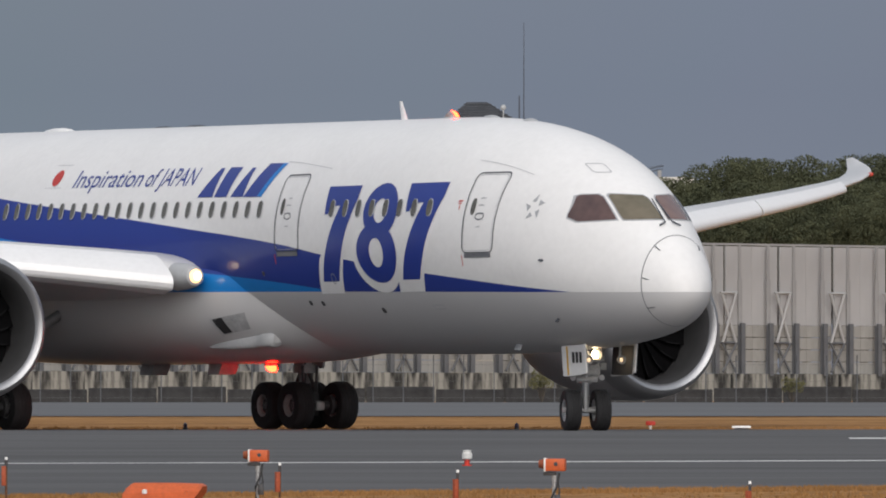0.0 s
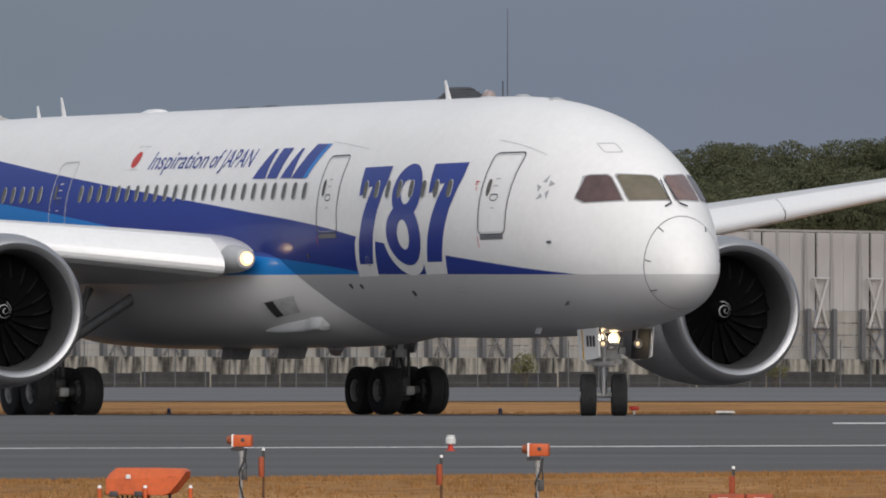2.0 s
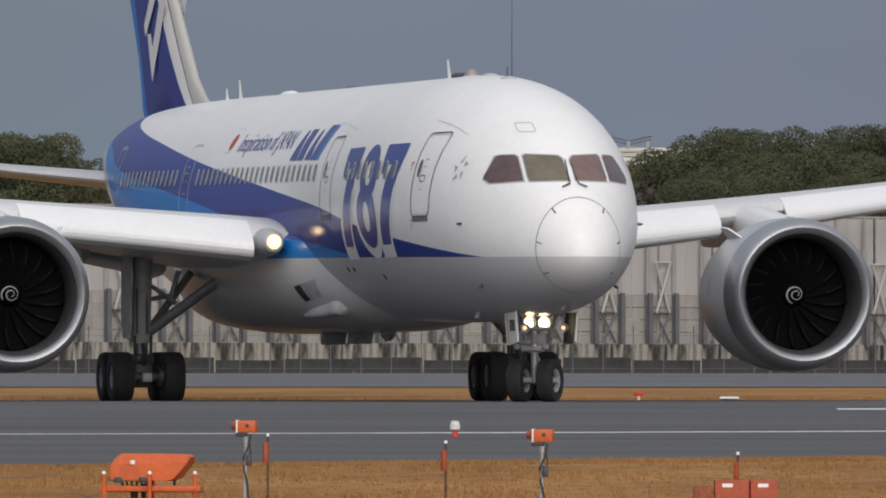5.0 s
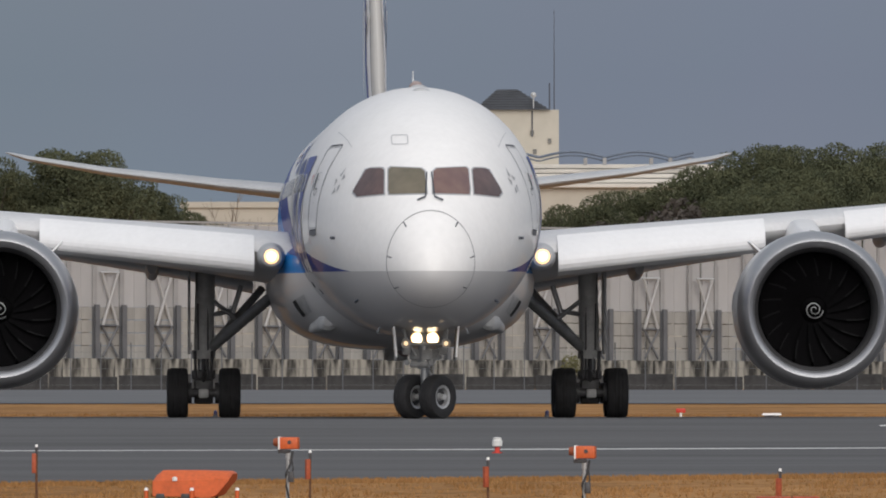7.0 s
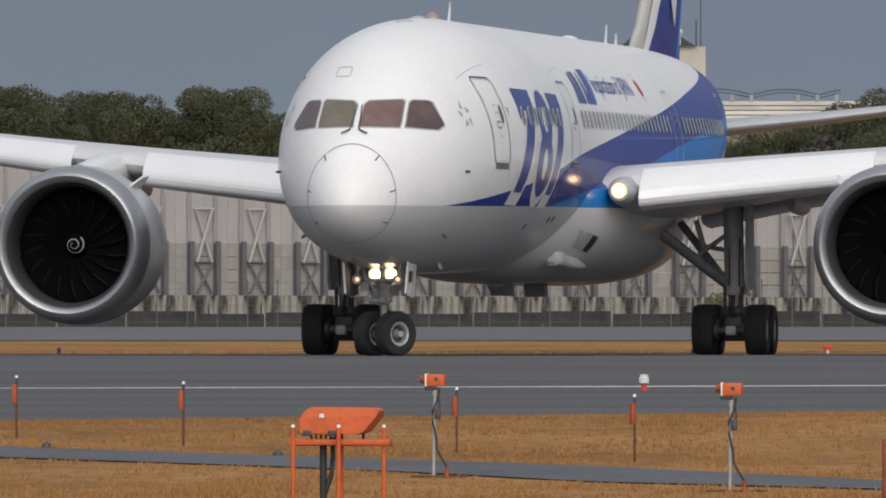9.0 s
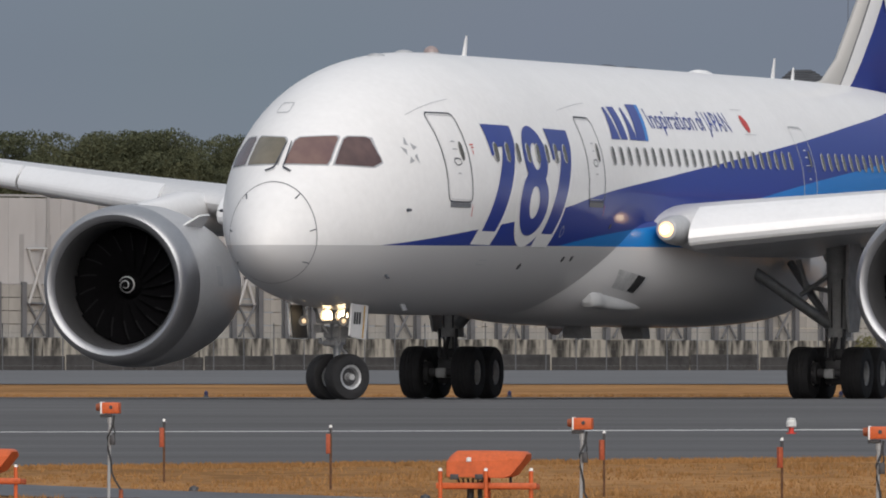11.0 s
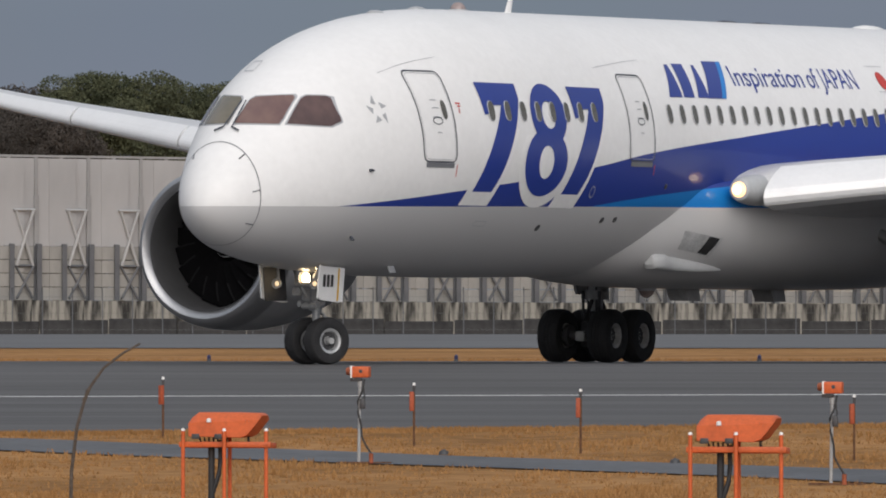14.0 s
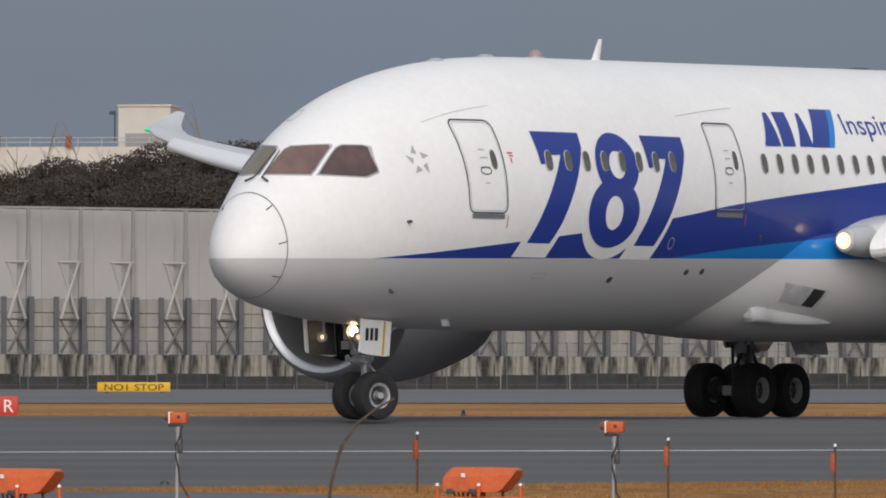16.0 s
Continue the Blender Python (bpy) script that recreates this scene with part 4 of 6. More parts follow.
def build_tail():
    for s in (-1, 1):
        bm = bmesh.new()
        surface(bm, [(-20.3, s * 0.6, 6.00, 6.3, 0.085, 0), (-22.6, s * 4.1, 6.41, 4.7, 0.078, 0), (-24.8, s * 7.4, 6.86, 3.3, 0.074, 0), (-26.3, s * 9.66, 7.27, 2.2, 0.07, 0), (-26.9, s * 10.12, 7.41, 1.5, 0.06, 0), (-27.5, s * 10.28, 7.47, 0.5, 0.05, 0)])
        part("tailplane", bm, "lightgrey", plane, "grey-white horizontal tail")
    bm = bmesh.new()
    surface(bm, [(-13.2, 0, 7.92, 11.2, 0.016, 0), (-15.5, 0, 8.2, 9.2, 0.04, 0), (-16.9, 0, 8.8, 8.0, 0.064, 0), (-18.1, 0, 9.7, 7.2, 0.078, 0), (-20.1, 0, 11.3, 6.4, 0.078, 0), (-22.8, 0, 13.5, 5.4, 0.078, 0), (-25.7, 0, 16.0, 3.9, 0.076, 0), (-26.5, 0, 16.6, 3.2, 0.08, 0), (-27.4, 0, 16.9, 2.0, 0.05, 0)], upright=True)
    fin = part("tail_fin", bm, "fin", plane, "navy fin with white band and shade-greyed edge")
    for s in (-1, 1):
        for shape in ([(-21.8, 8.9), (-22.17, 9.58), (-22.5, 10.27), (-22.01, 10.25), (-21.75, 9.88), (-20.7, 11.2), (-19.8, 11.2), (-20.73, 10.03), (-21.42, 9.35)], [(-22.99, 10.53), (-21.9, 11.5), (-20.9, 11.5), (-22.77, 10.2)]):
            bm = bmesh.new()
            for x, z in shape:
                bm.verts.new((x, s * 0.30, z))
            bm.faces.new(bm.verts[:])
            part("fin_emblem", bm, "white", fin, "white slanted emblem stroke", smooth=False)


def build_engine(s):
    cy, cz, lx = s * 9.94, 2.653, 10.12
    prof = [(-1.35, 1.42), (-1.0, 1.405), (-0.55, 1.40), (-0.28, 1.44), (-0.12, 1.51), (-0.03, 1.59), (0.0, 1.66), (-0.03, 1.73), (-0.14, 1.795), (-0.38, 1.855), (-0.75, 1.905), (-1.3, 1.93), (-2.2, 1.92), (-3.2, 1.82), (-4.2, 1.63), (-5.0, 1.42), (-5.25, 1.33), (-5.2, 1.28), (-4.5, 1.22)]
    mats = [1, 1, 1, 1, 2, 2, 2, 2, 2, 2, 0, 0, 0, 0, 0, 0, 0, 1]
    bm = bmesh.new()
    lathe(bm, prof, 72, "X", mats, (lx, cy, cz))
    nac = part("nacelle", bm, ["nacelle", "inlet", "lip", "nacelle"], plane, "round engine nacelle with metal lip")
    # near-black disc behind the blades, standing for the unlit duct
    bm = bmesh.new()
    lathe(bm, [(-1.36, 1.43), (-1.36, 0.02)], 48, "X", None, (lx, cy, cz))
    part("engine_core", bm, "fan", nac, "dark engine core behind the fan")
    bm = bmesh.new()
    lathe(bm, [(-4.4, 1.2), (-5.6, 0.82), (-6.1, 0.72), (-6.9, 0.1)], 36, "X", None, (lx, cy, cz))
    part("exhaust_cone", bm, "dark", nac, "dark metal exhaust cone")
    # fan with twisted blades, spinner and painted spiral
    fan = empty("fan")
    fan.parent = plane
    fan.matrix_basis = pose(lx - 1.12, cy, cz)
    n = 18
    blade = None
    for k in range(n):
        if blade is None:
            bm = bmesh.new()
            rows = []
            for r in (0.30, 0.55, 0.8, 1.05, 1.25, 1.385):
                tw = radians(56 + 20 * (r - 0.3) / 1.085)
                w = 0.20 + 0.10 * math.sin((r - 0.3) / 1.085 * math.pi)
                rows.append([(math.cos(tw) * u - 0.04, math.sin(tw) * u + 0.10 * ((r - 0.8) ** 2) + e, r) for u, e in ((-w, 0.0), (0, 0.035), (w * 0.84, 0.009), (w, 0.0), (w * 0.84, 0.002), (0, 0.012))])
            loft(bm, rows)
            bm.faces.ensure_lookup_table()
            for i in (14, 15, 20, 21):
                bm.faces[i].material_index = 1
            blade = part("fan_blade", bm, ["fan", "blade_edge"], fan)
        else:
            shared("fan_blade", blade, fan, pose(0, 0, 0, 360 * k / n))
    bm = bmesh.new()
    lathe(bm, [(0.36, 0.005), (0.33, 0.06), (0.22, 0.17), (0.08, 0.265), (-0.05, 0.315), (-0.12, 0.33)], 32, "X")
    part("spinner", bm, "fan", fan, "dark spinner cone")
    bm = bmesh.new()
    rows = []
    for k in range(40):
        q = k / 39
        a = q * 1.9 * math.tau
        r, w = 0.04 + 0.19 * q, 0.007 + 0.006 * q
        xa = lambda rr: float(np.interp(rr, [0.005, 0.06, 0.17, 0.265, 0.315], [0.36, 0.33, 0.22, 0.08, -0.05])) + 0.012
        rows.append([bm.verts.new((xa(rr), rr * math.cos(a), rr * math.sin(a))) for rr in (r - w, r + w)])
    for a, b in zip(rows, rows[1:]):
        bm.faces.new((a[0], a[1], b[1], b[0]))
    part("spiral_mark", bm, "lightgrey", fan, "pale painted spiral")
    # pylon
    bm = bmesh.new()
    rings = []
    for x, w, z0, z1 in ((9.2, 0.05, 4.50, 4.53), (8.3, 0.25, 4.3, 4.62), (7.0, 0.36, 4.15, 4.75), (5.5, 0.42, 4.0, 4.95), (3.5, 0.36, 3.9, 4.95), (0.5, 0.20, 3.95, 4.4)):
        rings.append([(x, cy + w * math.cos(a) * abs(math.cos(a)) ** -0.4 if abs(math.cos(a)) > 1e-3 else cy, (z0 + z1) / 2 + (z1 - z0) / 2 * math.sin(a)) for a in (j * math.tau / 20 for j in range(20))])
    loft(bm, rings)
    part("pylon", bm, "white", nac, "white engine pylon")
    # strake on the inboard side
    bm = bmesh.new()
    a = radians(48)
    oy, oz = -s * math.cos(a), math.sin(a)
    root = lambda x, r: (x, cy + oy * r, cz + oz * r)
    side = Vector((0, oz * 0.02, -oy * 0.02 * 1.0))
    pts = [root(8.9, 1.89), root(8.3, 2.24), root(7.7, 2.28), root(7.5, 1.89)]
    loft(bm, [[Vector(p) + side for p in pts], [Vector(p) - side for p in pts]])
    part("strake", bm, "white", nac, "small white nacelle strake", smooth=False)
    # small dark vent and marking panel
    bm = bmesh.new()
    box(bm, 8.55, 8.75, cy - 0.07, cy + 0.07, cz + 1.90, cz + 1.94)
    part("nacelle_vent", bm, "dark", nac, smooth=False)
    for q in (-1, 1):
        bm = bmesh.new()
        rows = [[(x, cy + q * 1.936 * math.cos(b), cz + 1.936 * math.sin(b)) for b in (radians(0), radians(7), radians(14))] for x in (8.2, 8.05, 7.85)]
        loft(bm, rows, cap=False, closed=False)
        part("nacelle_marking", bm, "frame", nac, smooth=False)
    return fan


def wheel_mesh(r, w, rim_r):
    """A tyre on its rim, turning about y."""
    bm = bmesh.new()
    h = w / 2
    prof = [(-h * 0.55, 0.02), (-h * 0.55, rim_r * 0.30), (-h * 0.30, rim_r * 0.36), (-h * 0.35, rim_r * 0.72), (-h * 0.78, rim_r * 0.80), (-h * 0.84, rim_r), (-h * 0.98, rim_r * 1.12), (-h, (rim_r + r) / 2 * 1.02), (-h * 0.93, r * 0.93), (-h * 0.72, r * 0.985), (-h * 0.4, r), (-h * 0.36, r - 0.012), (-h * 0.30, r), (-h * 0.05, r + 0.001), (0.0, r - 0.012)]
    full = prof + [(-a, rr) for a, rr in prof[::-1][1:]]
    k = len(prof) - 1
    idx = [1 if i < 5 or i >= len(full) - 1 - 5 else 0 for i in range(len(full) - 1)]
    idx[0] = idx[2] = idx[-1] = idx[-3] = 2
    lathe(bm, full, 40, "Y", idx)
    # bolts in the rim
    for side in (-1, 1):
        for j in range(8):
            a = j * math.tau / 8
            c = Vector((rim_r * 0.54 * math.cos(a), side * h * 0.36, rim_r * 0.54 * math.sin(a)))
            n0 = len(bm.faces)
            tube(bm, c, c + Vector((0, side * 0.03, 0)), rim_r * 0.09, seg=6)
            bm.faces.ensure_lookup_table()
            for fc in bm.faces[n0:]:
                fc.material_index = 2
    return bm


def build_nose_gear():
    gear = empty("nose_gear")
    gear.parent = plane
    gear.matrix_basis = pose(22.78, 0, 0)
    bm = bmesh.new()
    tube(bm, (0, 0, 0.48), (0.02, 0, 1.25), 0.085, seg=16)
    tube(bm, (0.02, 0, 1.15), (0.05, 0, 2.2), 0.14, seg=16)
    tube(bm, (0.02, 0, 1.22), (0.02, 0, 1.34), 0.19, seg=16)
    part("strut", bm, "steel", gear, "steel nose gear leg")
    bm = bmesh.new()
    tube(bm, (0, -0.58, 0.508), (0, 0.58, 0.508), 0.07, seg=12)
    tube(bm, (-0.02, 0, 1.2), (-0.32, 0, 0.92), 0.04, seg=8)
    tube(bm, (-0.32, 0, 0.92), (-0.05, 0, 0.56), 0.04, seg=8)
    tube(bm, (0.05, -0.32, 1.32), (0.05, 0.32, 1.32), 0.055, seg=10)
    tube(bm, (0.1, -0.22, 1.38), (0.1, -0.22, 1.62), 0.05, seg=8)
    tube(bm, (0.1, 0.22, 1.38), (0.1, 0.22, 1.62), 0.05, seg=8)
    box(bm, -0.16, 0.16, -0.34, 0.34, 1.36, 1.60, 0.03)
    tube(bm, (0.16, -0.26, 1.25), (0.16, 0.26, 1.25), 0.07, seg=10)
    for y in (-0.36, 0.36):
        tube(bm, (0.18, y, 1.30), (0.22, y, 1.30), 0.07, seg=10)
    part("torque_link", bm, "gearpaint", gear, "dark axle and torque links")
    wheels = []
    first = None
    for y in (-0.37, 0.37):
        if first is None:
            first = part("wheel", wheel_mesh(0.508, 0.38, 0.27), ["rubber", "rim", "dark"], gear, "black nose wheel tyre on pale rim")
            w = first
        else:
            w = shared("wheel", first, gear, Matrix())
        w.matrix_basis = pose(0, y, 0.508)
        wheels.append((w, y, 0.508, 0.508))
    # fixed brace, lamps, doors on the body
    bm = bmesh.new()
    tube(bm, (22.72, 0.0, 1.5), (21.6, 0.25, 2.15), 0.05, seg=10)
    tube(bm, (22.72, 0.0, 1.5), (21.6, -0.25, 2.15), 0.05, seg=10)
    tube(bm, (22.95, -0.42, 1.72), (22.95, 0.42, 1.72), 0.045, seg=8)
    for y in (-0.42, 0.42):
        tube(bm, (22.92, y, 1.72), (22.9, y * 1.1, 2.1), 0.035, seg=8)
        tube(bm, (22.85, y * 0.5, 1.45), (22.9, y * 1.3, 2.1), 0.03, seg=8)
        box(bm, 22.7, 22.95, y - 0.09, y + 0.09, 1.48, 1.66, 0.02)
    part("drag_brace", bm, "gearpaint", plane, "nose gear drag brace")
    for y in (-0.175, 0.175):
        bm = bmesh.new()
        lathe(bm, [(-0.20, 0.03), (-0.16, 0.12), (-0.10, 0.155), (0.0, 0.16), (0.0, 0.15), (-0.11, 0.146)], 24, "X", None, (23.02, y, 1.85))
        can = part("lamp_housing", bm, "gearpaint", plane, "round nose gear lamp housing")
        bm = bmesh.new()
        lathe(bm, [(0.03, 0.004), (0.025, 0.07), (0.015, 0.115), (0.0, 0.142)], 20, "X", [0, 0, 1], (22.92, y, 1.85))
        part("landing_lamp", bm, ["lamp", "lamp_rim"], can, "bright warm landing lamp")
    for y in (-0.46, 0.46):
        bm = bmesh.new()
        lathe(bm, [(-0.14, 0.03), (-0.10, 0.09), (0.0, 0.11), (0.0, 0.095), (-0.05, 0.09)], 16, "X", None, (23.75, y, 1.73))
        can = part("lamp_housing", bm, "gearpaint", plane, "small taxi lamp housing")
        bm = bmesh.new()
        lathe(bm, [(0.01, 0.004), (0.0, 0.05)], 16, "X", None, (23.71, y, 1.73))
        part("taxi_lamp", bm, "lamp_dim", can, "small warm taxi lamp")
        bm = bmesh.new()
        tube(bm, (23.65, y, 1.80), (23.6, y * 1.1, 2.1), 0.03, seg=8)
        part("lamp_bracket", bm, "gearpaint", plane)
    for s in (-1, 1):
        bm = bmesh.new()
        rows = []
        for x, z0, z1 in ((24.0, 1.42, 2.12), (23.85, 1.38, 2.1), (23.1, 1.33, 2.08), (22.9, 1.34, 2.06)):
            rows.append([(x, s * (0.70 + 0.08 * (z - 1.4)), z) for z in (z0, (z0 + z1) / 2, z1)] + [(x, s * (0.66 + 0.08 * (z - 1.4)), z) for z in (z1, (z0 + z1) / 2, z0)])
        loft(bm, rows)
        door = part("gear_door", bm, "white", plane, "white nose gear door with stripe")
        # dark sheet added inside the door, where only shade lies
        bm = bmesh.new()
        rows = [[(x, s * (0.645 + 0.08 * (z - 1.4)), z) for z in (1.36, 1.7, 2.08)] + [(x, s * (0.657 + 0.08 * (z - 1.4)), z) for z in (2.08, 1.7, 1.36)] for x in (23.9, 23.4, 22.93)]
        loft(bm, rows)
        part("door_shade_sheet", bm, "dark", door, "dark sheet for the shade inside the gear door")
        bm = bmesh.new()
        for x0, x1 in ((23.12, 23.19),):
            vs = [bm.verts.new((x, s * (0.708 + 0.08 * (z - 1.4)), z)) for x, z in ((x0, 1.36), (x1, 1.36), (x1 + 0.01, 2.06), (x0 + 0.01, 2.06))]
            bm.faces.new(vs)
        part("door_stripe", bm, "yellow", door, "thin yellow stripe", smooth=False)
        bm = bmesh.new()
        for k in range(3):
            x0 = 23.38 + 0.17 * k
            vs = [bm.verts.new((x, s * (0.708 + 0.08 * (z - 1.4)), z)) for x, z in ((x0, 1.66), (x0 + 0.12, 1.66), (x0 + 0.13, 1.92), (x0 + 0.01, 1.92))]
            bm.faces.new(vs)
        part("door_number_bars", bm, "black", door, "black bars of a painted number", smooth=False)
    return gear, wheels


def build_main_gear(s):
    gear = empty("main_gear")
    gear.parent = plane
    gear.matrix_basis = pose(0, s * 4.9, 0)
    bm = bmesh.new()
    tube(bm, (0, 0, 0.62), (0, 0, 1.7), 0.15, seg=16)
    tube(bm, (0, 0, 1.5), (0.05, -s * 0.05, 3.8), 0.25, seg=16)
    tube(bm, (0, 0, 1.5), (0, 0, 1.72), 0.30, seg=16)
    box(bm, -0.9, 0.9, -0.13, 0.13, 0.5, 0.74, 0.05)
    part("strut", bm, "gearpaint", gear, "dark grey main gear leg")
    bm = bmesh.new()
    tube(bm, (0.02, -s * 0.15, 1.75), (1.5, -s * 1.75, 3.1), 0.14, seg=12)
    tube(bm, (0.02, -s * 0.15, 1.75), (-1.0, -s * 1.5, 3.3), 0.10, seg=12)
    tube(bm, (0.4, -s * 0.85, 2.5), (0.1, -s * 0.2, 3.0), 0.06, seg=8)
    tube(bm, (0.3, -s * 0.7, 2.55), (0.2, -s * 0.95, 3.35), 0.07, seg=8)
    tube(bm, (0.1, -s * 0.1, 2.6), (0.1, -s * 0.8, 2.72), 0.06, seg=8)
    part("side_brace", bm, "steel", gear, "diagonal grey side brace")
    bm = bmesh.new()
    tube(bm, (0.25, 0, 0.75), (0.5, 0, 1.15), 0.05, seg=8)
    tube(bm, (0.5, 0, 1.15), (0.2, 0, 1.55), 0.05, seg=8)
    tube(bm, (-0.25, 0, 0.75), (-0.5, 0, 1.15), 0.05, seg=8)
    tube(bm, (-0.5, 0, 1.15), (-0.2, 0, 1.55), 0.05, seg=8)
    for x in (-0.73, 0.73):
        tube(bm, (x, -0.5, 0.635), (x, 0.5, 0.635), 0.11, seg=12)
    for x in (-0.73, 0.73):
        for y in (-0.36, 0.36):
            tube(bm, (x, y - 0.06, 0.635), (x, y + 0.06, 0.635), 0.26, seg=16)
    box(bm, -0.4, 0.4, -0.24, 0.24, 0.36, 0.98, 0.06)
    box(bm, -0.2, 0.25, -0.30, 0.30, 0.98, 1.22, 0.05)
    tube(bm, (0.28, -0.2, 1.0), (0.3, -0.22, 1.7), 0.04, seg=8)
    tube(bm, (0.28, 0.2, 1.0), (0.3, 0.22, 1.7), 0.04, seg=8)
    tube(bm, (0.2, s * 0.12, 0.8), (0.22, s * 0.14, 2.9), 0.025, seg=6)
    tube(bm, (0.24, -s * 0.12, 0.8), (0.24, -s * 0.1, 2.9), 0.025, seg=6)
    part("torque_link", bm, "dark", gear, "dark axles, links and hoses")
    bm = bmesh.new()
    rings = []
    for z, x0, x1 in ((1.62, -0.35, 0.35), (2.0, -0.55, 0.55), (3.0, -0.6, 0.6), (3.75, -0.5, 0.5)):
        rings.append([(x0, s * 0.33, z), (x1, s * 0.33, z), (x1, s * 0.40, z), (x0, s * 0.40, z)])
    loft(bm, rings)
    part("gear_door", bm, "gearpaint", gear, "grey leg-mounted gear door", smooth=False)
    wheels = []
    first = None
    for x in (-0.73, 0.73):
        for y in (-0.66, 0.66):
            if first is None:
                first = part("wheel", wheel_mesh(0.635, 0.54, 0.30), ["rubber", "gearpaint", "dark"], gear, "large black main wheel tyre")
                w = first
            else:
                w = shared("wheel", first, gear, Matrix())
            w.matrix_basis = pose(x, y, 0.635)
            wheels.append((w, x, y, 0.635))
    return wheels


def build_fittings():
    # aerials and domes on the crown
    def blade(x, hgt, chord, lean, top=True, z=None):
        bm = bmesh.new()
        t, b, w, c = section(x)
        z0, sg = (t - 0.03, 1) if top else ((b if z is None else z) + 0.03, -1)
        rows = []
        for q, cc in ((0, 1.0), (0.5, 0.72), (1.0, 0.42)):
            rows.append([(x - lean * q + chord * cc * u, 0.035 * v * cc, z0 + sg * hgt * q) for u, v in ((0.5, 0), (0.2, 1), (-0.3, 0.8), (-0.5, 0), (-0.3, -0.8), (0.2, -1))])
        loft(bm, rows)
        part("blade_aerial", bm, "white" if top else "gearpaint", plane, "swept blade aerial")
    blade(14.0, 0.50, 0.34, 0.20)
    blade(-11.0, 0.55, 0.34, 0.2)
    blade(-12.8, 0.35, 0.3, 0.1)
    for x, ln, hgt in ((-4.7, 1.5, 0.085), (18.3, 0.45, 0.06), (20.2, 0.3, 0.06), (1.2, 1.1, 0.035), (3.0, 1.0, 0.045)):
        bm = bmesh.new()
        t = section(x)[0]
        rings = [[(x + ln * 0.5 * q, 0.22 * math.cos(a) * k, t - 0.05 + (hgt + 0.05) * k * max(math.sin(a), -0.1)) for a in (j * math.tau / 16 for j in range(16))] for q, k in ((-1, 0.15), (-0.8, 0.75), (-0.3, 1), (0.3, 1), (0.8, 0.75), (1, 0.15))]
        loft(bm, rings)
        part("crown_fairing", bm, "white" if hgt > 0.07 else "seam" if x < 10 else "frame", plane, "low crown fairing")
    # red beacons, above and below: a lamp turning in a fixed base
    beacons = []
    for x, z, sg in ((16.36, section(16.36)[0], 1), (7.08, 1.69, -1)):
        bm = bmesh.new()
        lathe(bm, [(-sg * 0.05, 0.23), (sg * 0.02, 0.21), (sg * 0.025, 0.02)], 20, "Z", None, (x, 0, z))
        base = part("beacon_base", bm, "frame", plane, "small beacon base")
        bm = bmesh.new()
        lathe(bm, [(0.18 * math.sin(radians(a)), max(0.18 * math.cos(radians(a)), 0.004)) for a in range(-90, 91, 15)], 24, "Z")
        for fc in bm.faces:
            fc.material_index = 1 if sg * fc.calc_center_median().z > 0.0 else 0
        lens = part("beacon_lens", bm, ["beacon", "beacon_glow"], plane, "red flashing beacon on a turning drum")
        lens.matrix_basis = pose(x, 0, z)
        beacons.append((lens, x, z, sg))
    # belly vent scoops, drain mast doors
    for s in (-1, 1):
        bm = bmesh.new()
        def fy(xx, zz):
            w = float(np.interp(xx, [7.5, 9.0, 10.2, 11.0], [3.12, 2.90, 2.60, 2.36]))
            b = float(np.interp(xx, [7.5, 9.0, 10.2, 11.0], [1.73, 1.76, 1.82, 1.88]))
            return w * max(1 - (abs(3.75 - zz) / (3.75 - b)) ** 2.7, 0) ** (1 / 2.7)

        def on_fairing(pts, off):
            q = bmesh.new()
            poly(q, pts)
            cut_up(q, 0.25, 0.12)
            for v in q.verts:
                v.co = (v.co.x, s * (fy(v.co.x, v.co.y) + off), v.co.y - off * 0.5)
            return q
        bm.free()
        # flat patches without a recess; its shade is in the black and grey
        part("vent_inlet", on_fairing([(9.32, 2.90), (8.94, 2.85), (9.12, 2.48), (9.48, 2.53)], 0.02), "soot", plane, "flat dark patch for the ram air opening", smooth=False)
        part("vent_ramp", on_fairing([(10.2, 3.02), (8.94, 2.86), (9.12, 2.46), (10.2, 2.60)], 0.012), "gearpaint", plane, "flat inlet ramp patch, recess shade in its grey", smooth=False)
        part("vent_lip", on_fairing([(8.94, 2.88), (8.84, 2.87), (9.03, 2.42), (9.12, 2.44)], 0.03), "lightgrey", plane, "pale inlet lip", smooth=False)
        bm = bmesh.new()
        rings = []
        for x, z, k in ((10.86, 2.40, 0.55), (10.78, 2.38, 0.95), (10.45, 2.36, 1.0), (10.40, 2.35, 0.9), (10.1, 2.32, 0.9), (9.2, 2.26, 0.7), (8.4, 2.22, 0.35), (8.0, 2.2, 0.05)):
            y = fy(x, z) - 0.02
            rings.append([(x, s * (y + 0.20 * k * math.copysign(abs(math.cos(a)) ** 0.7, math.cos(a))), z - 0.06 + 0.19 * k * math.copysign(abs(math.sin(a)) ** 0.7, math.sin(a))) for a in (j * math.tau / 20 for j in range(20))])
        loft(bm, rings)
        part("belly_scoop", bm, "lightgrey", plane, "grey exhaust scoop on the fairing")
    for x, y in ((4.5, 0.05), (0.4, 0.25)):
        bm = bmesh.new()
        loft(bm, [[(x, y, 1.78), (x + 0.75, y, 1.78), (x + 0.50, y, 1.45), (x - 0.12, y, 1.45)], [(x, y - 0.5, 1.78), (x + 0.75, y - 0.5, 1.78), (x + 0.50, y - 0.5, 1.45), (x - 0.12, y - 0.5, 1.45)]])
        part("belly_outlet", bm, "gearpaint", plane, "small open belly outlet flap", smooth=False)
    return beacons


